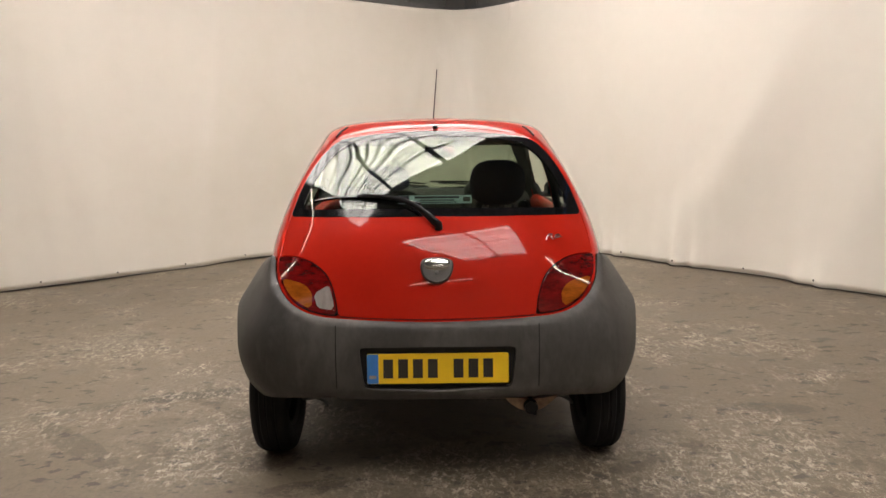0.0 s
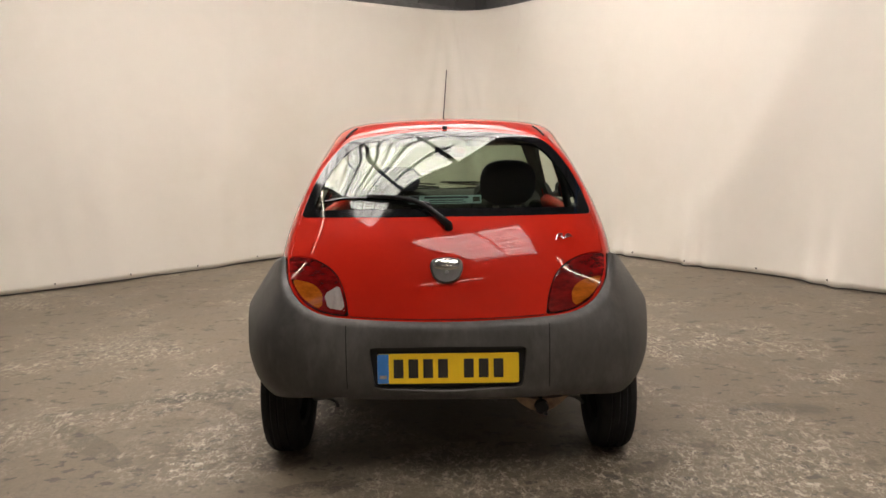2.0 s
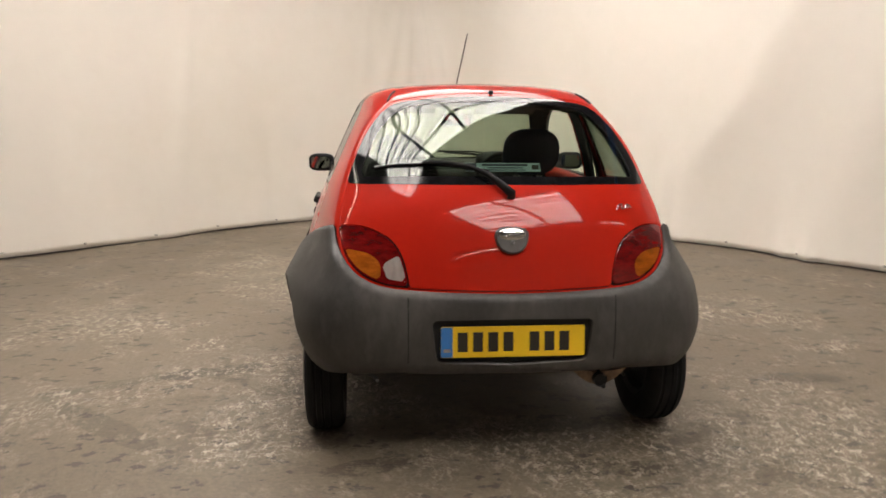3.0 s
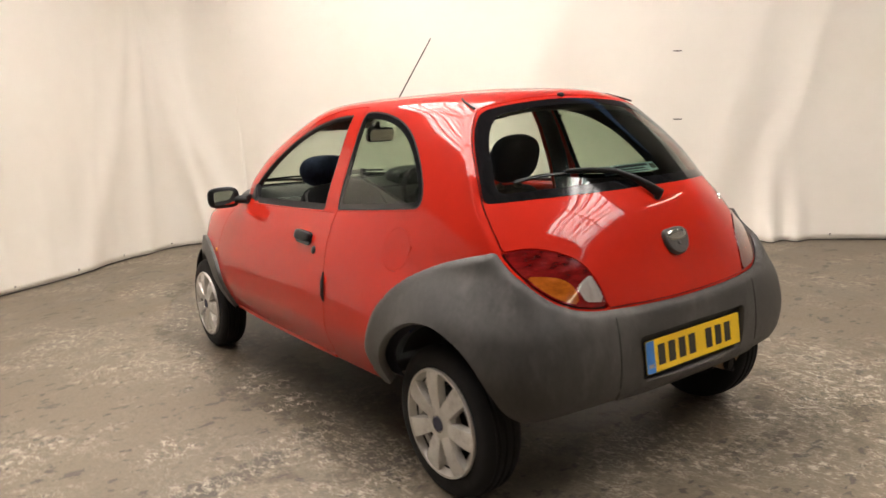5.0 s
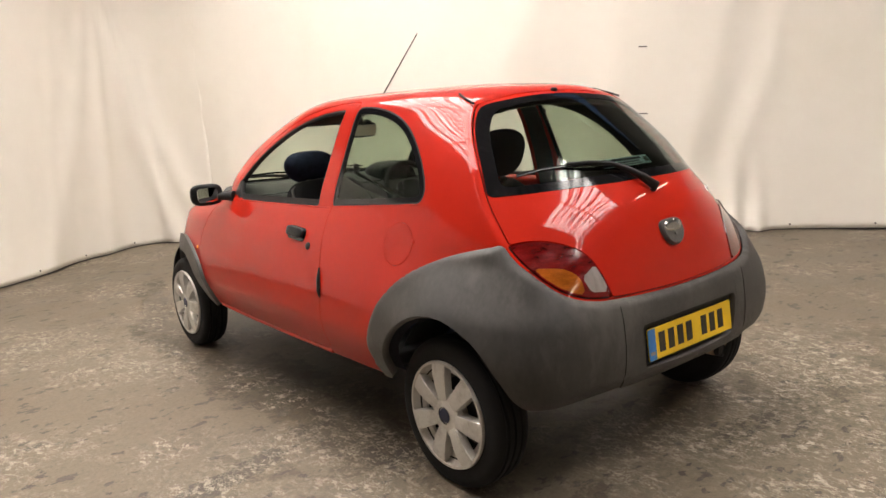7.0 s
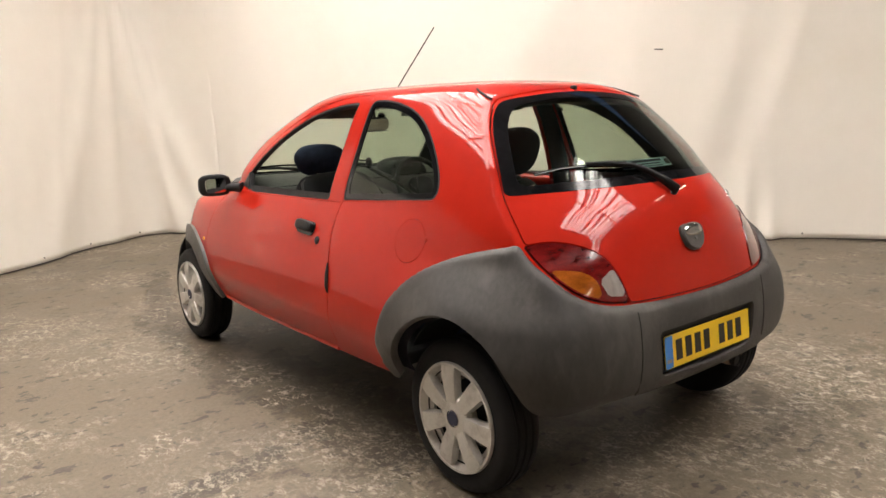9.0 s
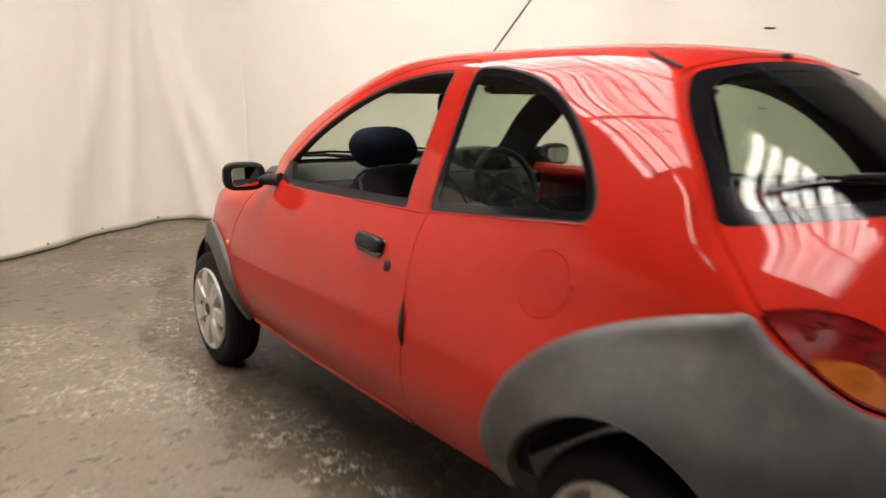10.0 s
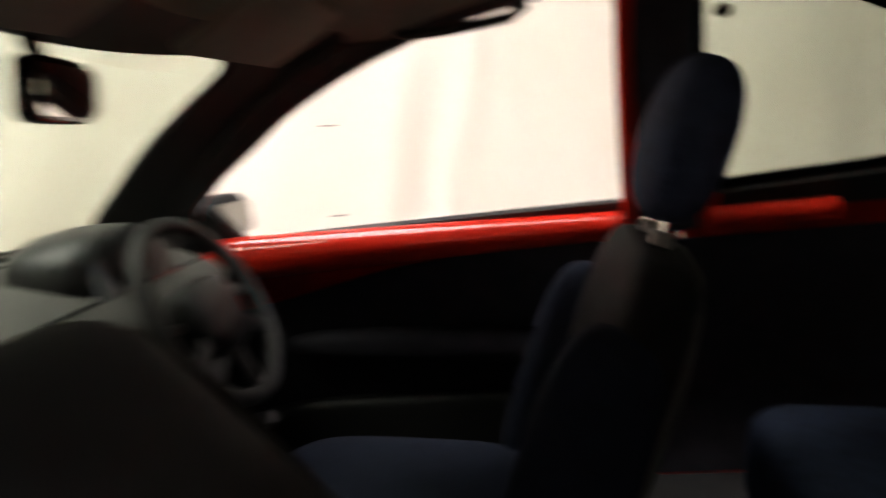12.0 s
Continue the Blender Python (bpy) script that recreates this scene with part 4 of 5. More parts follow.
quarters, shell = shell.cut(side(quarter_window))
side_panes = []
for sk in quarters.cut(on_left):
    mean = sk.n[np.unique(np.concatenate(sk.f))].mean(0)
    sk.n = sk.n * 0.35 + mean * 0.65
    sk.n /= np.linalg.norm(sk.n, axis=1, keepdims=True)
    sk, edge = sk.cut(side(quarter_window, -0.006))
    pane, band = sk.cut(side(quarter_window, -QW_IN))
    w = pane.solid("quarter_window", GLASS, car, -0.002, 0.004, "tinted fixed side window")
    side_panes.append(w)
    band.solid("window_border", SEAL, w, -0.001, 0.006, "black window border")
    edge.solid("window_seal", TRIM, w, 0.0005, 0.008, "black rubber seal")

doors, shell = shell.cut(side(door_shape))
doors, _ = doors.cut(side(door_shape, -GAP))
shell, _ = shell.cut(lambda v: -side(door_shape, GAP)(v))
def door_opening(v):
    """The window openings of the doors; the right one reaches a little higher."""
    return side(door_window)(v) + np.where(v[:, 0] > 0, 0.022 * np.clip((v[:, 2] - 0.97) / 0.06, 0, 1), 0.0)


openings, doors = doors.cut(door_opening)
door_parts = []
for sk, fr in zip(doors.cut(on_left), openings.cut(on_left)):
    d = sk.solid("door", RED, car, 0.0, 0.014, "red door with its window wound down")
    _, rim = fr.cut(both(lambda v: door_opening(v) - np.where(v[:, 0] > 0, 0.003, DW_IN), lambda v: v[:, 2] - np.where(v[:, 0] < 0, 0.978, 0.964) + 0.0177 * (v[:, 1] - 0.838)))
    rim.solid("window_frame", TRIM, d, -0.002, 0.018, "black rubber window frame")
    door_parts.append(d)

screen, shell = shell.cut(nose(windscreen))
pane, band = screen.cut(nose(windscreen, -0.008))
ws = pane.solid("windscreen", GLASS, car, -0.002, 0.005, "green-tinted windscreen")
band.solid("window_border", SEAL, ws, -0.001, 0.006, "black window border")
bonnet_skin, shell = shell.cut(nose(bonnet_shape, behind=1.9))
bonnet_skin, _ = bonnet_skin.cut(nose(bonnet_shape, -GAP, behind=1.9))
bonnet_skin.solid("bonnet", RED, car, 0.0, 0.012, "red bonnet")
flap_zone = lambda v: np.minimum(0.077 - np.hypot(v[:, 1] - 0.252, v[:, 2] - 0.848), -0.4 - v[:, 0])
flap, shell = shell.cut(flap_zone)
flap, _ = flap.cut(lambda v: flap_zone(v) - 0.0018)
flap.solid("fuel_flap", RED, car, 0.0004, 0.006, "round red fuel filler flap")
body_shell = shell.solid("body_shell", RED, car, 0.0, 0.012, "red painted steel body")

# black surrounds of the door windows inside
surround, _ = whole.cut(lambda v: door_opening(v) + 0.044)
_, surround = surround.cut(lambda v: door_opening(v) - np.where(v[:, 0] > 0, -0.004, 0.006))
surround, _ = surround.cut(lambda v: v[:, 2] - 0.93)
for sk in surround.cut(on_left):
    sk.solid("window_surround", TRIM, car, -0.016, 0.006, "black inner window surround")

edge_band, _ = whole.cut(nose(windscreen, 0.050, behind=1.3))
_, edge_band = edge_band.cut(nose(windscreen, -0.004, behind=1.3))
edge_band.solid("screen_surround", TRIM, car, -0.008, 0.005, "black inner windscreen surround")

# the inside of the body, 4 cm behind the skin
open_all = either(lambda v: door_opening(v) + 0.030, side(quarter_window, -0.012), back(rear_glass, -0.012), nose(windscreen, 0.042), holes)
_, lining = whole.cut(open_all)
lining, _ = lining.cut(lambda v: v[:, 2] - 0.33)
card_line = pchip([0.0, 0.25, 0.75, 1.0, 1.3, 1.65, 1.9, 2.1], [0.93, 0.89, 0.885, 0.895, 0.875, 0.80, 0.76, 0.93])
upper, lower = lining.cut(lambda v: v[:, 2] - 0.935)
_, lower = lower.cut(lambda v: np.minimum(v[:, 2] - card_line(v[:, 1]), np.minimum(v[:, 1] - 0.20, 1.95 - v[:, 1])))
_, upper = upper.cut(lambda v: np.minimum.reduce([0.10 - np.abs(v[:, 1] - 0.775 + 0.0 * (v[:, 2] - 0.94)), 1.33 - v[:, 2], np.abs(v[:, 0]) - 0.4]))
pillars, roof_lining = upper.cut(lambda v: np.minimum(1.33 - v[:, 2], 2.5))
roof_lining.solid("headliner", LINER, car, -0.030, 0.004, "dark grey-brown felt headliner")
pillars.solid("pillar_trim", TRIM, car, -0.034, 0.004, "black plastic pillar trim")
for sk in lower.cut(on_left):
    sk.solid("inner_panel", CARD, car, -0.040, 0.004, "dark cloth door card and side trim")


# ---------------------------------------------------------------- places on the skin
_fine = np.linspace(0, _step[-1], 4000)
_heights = _at[0](_fine)


def ring_at(z):
    u = np.interp(z, _heights, _fine)
    return [float(f(u)) for f in _at]


_kept = {}


def rear_at(z):
    if z in _kept:
        return _kept[z]
    _, half, rear, _, sq, _ = ring_at(z)
    _kept[z] = tail_quarter(z, half, rear, sq, 400)
    return _kept[z]


def tail(x, z, off=0.0):
    """The place on the tail at that width and height."""
    xs, ys = rear_at(round(z, 5))
    return Vector((x, float(np.interp(abs(x), xs, ys)) - off, z))


def flank(y, z, off=0.0, right=False):
    """The place on the car's side at that length and height."""
    if y < MID:
        xs, ys = rear_at(round(z, 5))
        x = float(np.interp(y, ys, xs)) + off
    else:
        _, half, _, front, _, sf = ring_at(z)
        c = (y - MID) / (front - MID)
        x = half * max(0.0, 1 - abs(c) ** sf) ** (1 / sf) * (1 - float(narrowing(z)) * c * c) + off
    return Vector((x if right else -x, y, z))


def facing(place, step=0.01):
    """The pose of a small thing on the left flank: x along the car towards its tail, y up, z outwards."""
    y, z = place.y, place.z
    a, b = flank(y - step, z) - flank(y + step, z), flank(y, z + step) - flank(y, z - step)
    n = a.cross(b).normalized()
    if n.x > 0:
        n = -n
    a.normalize()
    return Matrix.Translation(place) @ Matrix((a, n.cross(a), n)).transposed().to_4x4()


def facing_tail(place, step=0.01):
    """The pose of a small thing on the tail: x to the car's right, y up, z outwards."""
    x, z = place.x, place.z
    a, b = tail(x + step, z) - tail(x - step, z), tail(x, z + step) - tail(x, z - step)
    n = a.cross(b).normalized()
    if n.y > 0:
        n = -n
    a.normalize()
    return Matrix.Translation(place) @ Matrix((a, n.cross(a), n)).transposed().to_4x4()


# ---------------------------------------------------------------- wheels
def make_wheel():
    """A steel wheel with tyre and a seven-spoke plastic trim, outer face towards -x, centre at the origin."""
    w = new("wheel")
    prof = [(0.168, -0.062), (0.178, -0.075), (0.205, -0.083), (0.238, -0.084), (0.256, -0.078), (0.266, -0.064), (0.2705, -0.050), (0.2655, -0.044), (0.2655, -0.036), (0.2722, -0.032), (0.2722, -0.014), (0.2662, -0.011), (0.2662, -0.003), (0.273, 0.0),
            (0.2725, 0.020), (0.2662, 0.024), (0.2662, 0.032), (0.2705, 0.036), (0.2705, 0.050), (0.266, 0.064), (0.256, 0.078), (0.238, 0.084), (0.205, 0.083), (0.178, 0.075), (0.168, 0.062)]
    bm = lathe([(r, h * 0.9) for r, h in prof], 72)
    part("tyre", bm, RUBBER, w, "worn black tyre", smooth=40)
    part("rim", lathe([(0.168, 0.062), (0.150, 0.05), (0.150, -0.03), (0.168, -0.062)], 48), DARK, w, smooth=40)
    part("brake_drum", lathe([(0.0, -0.015), (0.115, -0.015), (0.118, 0.03), (0.0, 0.03)], 40), DARK, w, smooth=40)
    # the trim: ring, hub and seven straight spokes with tapered openings between them
    cap = new("wheel_trim")
    cap.parent = w
    ring = lathe([(0.147, -0.040), (0.150, -0.050), (0.168, -0.058), (0.180, -0.070), (0.185, -0.084), (0.193, -0.084), (0.196, -0.074), (0.190, -0.066)], 72)
    part("trim_ring", ring, SILVER, cap, "silver plastic trim ring", smooth=30)
    part("hub_cap", lathe([(0.0, -0.084), (0.034, -0.084), (0.050, -0.082), (0.072, -0.078), (0.083, -0.066), (0.085, -0.045)], 48), SILVER, cap, smooth=35)
    for k in range(7):
        a0 = 2 * math.pi * k / 7
        b = bmesh.new()
        rows = []
        for r, half, x in ((0.045, 0.0180, -0.078), (0.070, 0.0250, -0.084), (0.105, 0.0300, -0.0875), (0.150, 0.0340, -0.0870), (0.184, 0.0370, -0.0815)):
            row = []
            for s, dx in ((-1.06, 0.030), (-1, 0.003), (-0.93, 0.0), (0, -0.002), (0.93, 0.0), (1, 0.003), (1.06, 0.030)):
                a = a0 + s * half / r
                row.append(b.verts.new((x + dx, r * math.cos(a), r * math.sin(a))))
            rows.append(row)
        for p, q in zip(rows, rows[1:]):
            for i in range(6):
                b.faces.new((p[i], q[i], q[i + 1], p[i + 1]))
        bmesh.ops.recalc_face_normals(b, faces=b.faces)
        if sum((f.normal.x for f in b.faces)) > 0:
            bmesh.ops.reverse_faces(b, faces=b.faces)
        bmesh.ops.solidify(b, geom=b.faces[:], thickness=0.003)
        part("spoke", b, SILVER, cap, smooth=30)
    part("badge", lathe([(0.0, -0.0885), (0.024, -0.0885), (0.028, -0.083)], 32), NAVY, cap, "small dark blue oval badge", smooth=50)
    part("badge_rim", lathe([(0.028, -0.0835), (0.0295, -0.0875), (0.0315, -0.0875), (0.0325, -0.081)], 32), CHROME, cap, smooth=50)
    return w


wheel = make_wheel()
wheel.parent = car
wheel.matrix_basis = pose(-WHEEL_X, REAR_AXLE, AXLE_Z, 30)
for x, y, spin, flip in ((-WHEEL_X, FRONT_AXLE, 31, 0), (WHEEL_X, REAR_AXLE, 50, 180), (WHEEL_X, FRONT_AXLE, 5, 180)):
    c = copy_thing(wheel, pose(x, y, AXLE_Z, 0, 0, flip) @ pose(0, 0, 0, spin))

# dark wheel housings, underbody and axle
for x in (-1, 1):
    for y in (REAR_AXLE - 0.02, FRONT_AXLE):
        hs = lathe([(0.325, 0.0), (0.345, 0.02), (0.345, 0.25), (0.0, 0.25)], 40, at=(0, 0, 0))
        bmesh.ops.delete(hs, geom=[v for v in hs.verts if v.co.z < (0.12 if y < 1 else 0.06)], context="VERTS")
        bmesh.ops.transform(hs, matrix=pose(x * (0.742 if y < 1 else 0.735), y, 0.29) @ Matrix.Diagonal((-x, 1 if y < 1 else 0.87, 1, 1)), verts=hs.verts)
        part("wheel_housing", hs, DARK, car, smooth=40)
part("floor_pan", box((1.36, 1.62, 0.05), (0, 1.20, 0.35), 0.01), DARK, car)
part("boot_floor", box((1.10, 0.55, 0.05), (0, -0.10, 0.40), 0.01), DARK, car)
part("rear_axle_beam", tube([(-0.62, REAR_AXLE + 0.05, 0.24), (0.62, REAR_AXLE + 0.05, 0.24)], 0.035, 10), DARK, car, smooth=50)
part("engine_bay_floor", box((1.05, 0.8, 0.2), (0, 2.55, 0.36), 0.02), DARK, car)


# ---------------------------------------------------------------- outside details of the car
def blob(size, e1=0.6, e2=0.6, rings=14, sides=24):
    """A cushion-like solid of that size: rounder with powers near 1, boxier near 0.3."""
    def pw(v, e):
        return math.copysign(abs(v) ** e, v)
    b = bmesh.new()
    rows = []
    for i in range(rings + 1):
        p = -math.pi / 2 + math.pi * i / rings
        rows.append([b.verts.new((size[0] / 2 * pw(math.cos(p), e1) * pw(math.cos(q), e2), size[1] / 2 * pw(math.cos(p), e1) * pw(math.sin(q), e2), size[2] / 2 * pw(math.sin(p), e1)))
                     for q in (2 * math.pi * k / sides for k in range(sides))])
    for a, c in zip(rows, rows[1:]):
        for k in range(sides):
            b.faces.new((a[k], a[(k + 1) % sides], c[(k + 1) % sides], c[k]))
    bmesh.ops.remove_doubles(b, verts=b.verts, dist=1e-5)
    bmesh.ops.recalc_face_normals(b, faces=b.faces)
    return b


def moved(b, m):
    bmesh.ops.transform(b, matrix=m, verts=b.verts)
    return b


def slab(poly, thick, bevel=0.0):
    """A flat piece with that outline, lying in x and y, its face towards +z."""
    b = bmesh.new()
    pts = []
    for p in poly:
        if not pts or (Vector(p) - Vector(pts[-1])).length > 1e-5:
            pts.append(tuple(p))
    if (Vector(pts[0]) - Vector(pts[-1])).length < 1e-5:
        pts.pop()
    low = [b.verts.new((x, y, 0)) for x, y in pts]
    rings = [low]
    for inset, h in ([(0, thick - bevel), (bevel, thick)] if bevel else [(0, thick)]):
        c = Vector((sum(p[0] for p in pts) / len(pts), sum(p[1] for p in pts) / len(pts)))
        r = max((Vector(p) - c).length for p in pts)
        rings.append([b.verts.new((c.x + (x - c.x) * (1 - inset / r), c.y + (y - c.y) * (1 - inset / r), h)) for x, y in pts])
    n = len(pts)
    for p, q in zip(rings, rings[1:]):
        for k in range(n):
            b.faces.new((p[k], p[(k + 1) % n], q[(k + 1) % n], q[k]))
    b.faces.new(rings[-1])
    b.faces.new(low[::-1])
    bmesh.ops.recalc_face_normals(b, faces=b.faces)
    return b


# number plate, its characters as plain bars
plate = part("number_plate", moved(slab(outline([(-0.26, -0.0555, 0.008), (0.26, -0.0555, 0.008), (0.26, 0.0555, 0.008), (-0.26, 0.0555, 0.008)], 4), 0.004, 0.001),
             pose(0, -0.4925, 0.4955, 84.0)), PLATE_Y, car, "yellow reflective number plate with black lettering bars")
on_plate = pose(0, -0.4925, 0.4955, 84.0)
part("blue_band", moved(slab(outline([(-0.2595, -0.054, 0.008), (-0.218, -0.054, 0.001), (-0.218, 0.054, 0.001), (-0.2595, 0.054, 0.008)], 4), 0.0048), on_plate), PLATE_B, plate)
part("band_bar", moved(box((0.026, 0.012, 0.001), (-0.239, -0.030, 0.0050)), on_plate), LAMP_CLEAR, plate)
for k in range(7):
    x = -0.182 + k * 0.0545 + (0.040 if k > 3 else 0.0)
    part("lettering_bar", moved(box((0.036, 0.070, 0.0012), (x, 0, 0.0044), 0.0004, 1), on_plate), INK, plate)

# tailgate lock and badge
m = facing_tail(tail(0.0, 0.846, -0.004))
shield = [(-0.060, 0.040, 0.035), (0.0, 0.048, 0.05), (0.060, 0.040, 0.035), (0.062, 0.0, 0.04), (0.044, -0.040, 0.035), (0.0, -0.056, 0.05), (-0.044, -0.040, 0.035), (-0.062, 0.0, 0.04)]
lock_plate = part("tailgate_handle", moved(slab(outline(shield, 6), 0.020, 0.006), m), CLAD, hatch, "grey plastic handle with chrome badge", smooth=40)
part("badge", moved(blob((0.098, 0.044, 0.018), 0.8, 0.8), m @ pose(0, 0.018, 0.018)), CHROME, lock_plate, "blank chrome oval badge", smooth=60)
part("lock_barrel", moved(lathe([(0.0, 0.004), (0.006, 0.004), (0.0075, 0.0)], 16, "z"), m @ pose(0, -0.012, 0.020)), STEEL, lock_plate, smooth=40)
# chrome script as plain strokes
m = facing_tail(tail(0.453, 0.947, 0.001))
stroke = tube([(-0.040, -0.011, 0.002), (-0.026, 0.006, 0.004), (-0.014, 0.012, 0.004), (-0.002, 0.010, 0.004), (-0.010, 0.001, 0.004), (-0.020, -0.002, 0.004)], [0.002, 0.0032, 0.0036, 0.003, 0.003, 0.002], 6)
tube([(-0.010, 0.000, 0.003), (-0.006, -0.011, 0.003)], 0.0028, 6, stroke)
tube([(0.004, -0.010, 0.003), (0.012, 0.004, 0.004), (0.026, 0.008, 0.004), (0.040, -0.006, 0.003)], [0.0022, 0.0036, 0.0036, 0.0022], 6, stroke)
tube([(0.012, -0.004, 0.003), (0.028, -0.002, 0.003)], 0.0026, 6, stroke)
part("chrome_script", moved(stroke, m), CHROME, hatch, "small chrome script badge", smooth=60)

# rear wiper
piv = tail(0.009, 1.003, 0.012)
wiper = part("rear_wiper", tube([piv + Vector((0, 0.004, -0.012)), piv + Vector((0, -0.008, 0.004)), tail(-0.030, 1.040, 0.030), tail(-0.075, 1.073, 0.030), tail(-0.130, 1.096, 0.028),
                                 tail(-0.22, 1.108, 0.026), tail(-0.31, 1.110, 0.022)],
                                [0.017, 0.019, 0.015, 0.011, 0.009, 0.008, 0.006], 8, flat=0.7), PLASTIC, hatch, "black plastic rear wiper arm", smooth=60)
part("wiper_blade", tube([tail(x, z, 0.008) for x, z in ((-0.485, 1.083), (-0.40, 1.098), (-0.30, 1.102), (-0.20, 1.098), (-0.12, 1.090), (-0.06, 1.080))], 0.0065, 6), SEAL, wiper, smooth=60)
part("washer_jet", moved(blob((0.022, 0.03, 0.018), 0.8, 0.8), Matrix.Translation(tail(0, 1.376, 0.004))), TRIM, hatch, smooth=60)

# short black strips at the tail corners of the roof
for sx in (-1, 1):
    part("roof_moulding", tube([tail(sx * x, z, 0.001) for x, z in ((0.395, 1.378), (0.410, 1.366), (0.422, 1.352), (0.428, 1.338))], 0.0045, 6), TRIM, car, "short black roof strip", smooth=60)

# door furniture
handle_pts = outline([(-0.078, -0.030, 0.03), (0.078, -0.030, 0.03), (0.078, 0.030, 0.025), (-0.078, 0.030, 0.025)], 6)
for right, door in zip((False, True), door_parts):
    flip = Matrix.Diagonal((-1, 1, 1, 1)) if right else Matrix.Identity(4)
    def here(bm):
        bm = moved(bm, flip)
        if right:
            bmesh.ops.reverse_faces(bm, faces=bm.faces)
        return bm
    m = facing(flank(0.957, 0.830)) @ pose(0, 0, 0, 0, 0, -3)
    handle = part("door_handle", here(moved(slab(handle_pts, 0.006, 0.002), m @ pose(0, 0, -0.001))), SEAL, door, "black plastic pull handle", smooth=40)
    part("grip", here(moved(blob((0.14, 0.046, 0.030), 0.5, 0.5), m @ pose(0, 0.005, 0.012))), PLASTIC, handle, smooth=60)
    m = facing(flank(0.843, 0.787))
    part("door_lock", here(moved(lathe([(0.0, 0.007), (0.012, 0.007), (0.016, 0.004), (0.017, 0.0)], 20, "z"), m)), TRIM, door, smooth=40)
    # mirror on its black corner piece
    shellm = blob((0.165, 0.085, 0.112), 0.62, 0.7)
    for v in shellm.verts:
        if v.co.y < -0.012:
            v.co.y = -0.012 + (v.co.y + 0.012) * 0.35
    mm = pose(-0.800, 1.760, 0.984, 0, 0, 13) if right else pose(-0.806, 1.845, 0.960, 0, 0, -10)
    back_by = 0.07 if right else 0.0
    mirror = part("door_mirror", here(moved(shellm, mm)), PLASTIC, door, "black door mirror housing", smooth=50)
    part("mirror_glass", here(moved(slab(outline([(-0.058, -0.036, 0.022), (0.056, -0.036, 0.022), (0.056, 0.036, 0.022), (-0.058, 0.036, 0.022)], 6), 0.003), mm @ pose(0, -0.036, 0, 0, 0, 3 if right else 17) @ pose(0, 0, 0, 85))), MIRROR, mirror, "mirror glass")
    part("mirror_arm", here(tube([(-0.745, 1.835 - back_by, 0.945 + back_by * 0.3), (-0.715, 1.80 - back_by * 0.5, 0.945), (-0.690, 1.765, 0.945)], [0.026, 0.028, 0.034], 10, flat=0.8)), TRIM, mirror, smooth=60)
    a, b_, c_ = flank(1.785, 0.950, 0.004), flank(1.650, 0.938, 0.006), flank(1.71, 1.035, 0.004)
    tri = bmesh.new()
    vs = [tri.verts.new(p) for p in (a, b_, c_)] + [tri.verts.new(p + Vector((0.03, 0, 0))) for p in (a, b_, c_)]
    for f in ((0, 1, 2), (5, 4, 3), (0, 3, 4, 1), (1, 4, 5, 2), (2, 5, 3, 0)):
        tri.faces.new([vs[i] for i in f])
    bmesh.ops.recalc_face_normals(tri, faces=tri.faces)
    bmesh.ops.bevel(tri, geom=tri.edges[:], offset=0.006, segments=2, affect="EDGES")
    part("corner_piece", here(tri), TRIM, mirror, smooth=50)
    part("edge_guard", here(tube([flank(0.711, 0.590, 0.002), flank(0.715, 0.62, 0.006), flank(0.722, 0.67, 0.006), flank(0.729, 0.71, 0.002)], [0.003, 0.008, 0.008, 0.003], 8)), TRIM, door, "black door edge guard", smooth=60)
    m = facing(flank(2.150, 0.644))
    part("side_repeater", here(moved(blob((0.030, 0.022, 0.012), 0.8, 0.7), m)), AMBER_SMALL, car, "small amber side repeater", smooth=60)

# rolled edges under the side windows
for sx in (-1, 1):
    part("window_ledge", tube([flank(0.724 + (0.180 - 0.724) * k / 16, 0.954 + 0.036 * k / 16, -0.002, sx > 0) for k in range(17)], 0.0035, 8), RED, car, "rolled red edge under the side window", smooth=60)
    part("window_ledge", tube([flank(0.75 + 0.98 * k / 22, 0.948 - 0.018 * k / 22, -0.002, sx > 0) for k in range(23)], 0.004, 8), RED, door_parts[0 if sx < 0 else 1], "rolled red edge under the window", smooth=60)
for sx in (-1, 1):
    part("sill_lip", tube([flank(0.74 + 1.22 * k / 20, 0.336, 0.001, sx > 0) for k in range(21)], 0.008, 8), RED, car, "rolled red lip along the sill", smooth=60)
part("flap_pull", moved(blob((0.012, 0.018, 0.01), 0.8, 0.8), facing(flank(0.172, 0.860))), RED, car, smooth=60)
# seams in the plastic cladding
for sx in (-1, 1):
    part("cladding_seam", tube([tail(sx * 0.374, z, 0.0262) for z in np.linspace(0.410, 0.655, 14)], 0.0024, 6), TRIM, car, smooth=60)

aerial = part("aerial", tube([(-0.01, 1.345, 1.382), (-0.01, 1.315, 1.418), (0.014, 1.022, 1.695)], [0.006, 0.0034, 0.0026], 8), TRIM, car, "thin black roof aerial", smooth=60)
part("aerial_base", moved(blob((0.03, 0.05, 0.03), 0.8, 0.8), pose(-0.01, 1.342, 1.382)), TRIM, aerial, smooth=60)

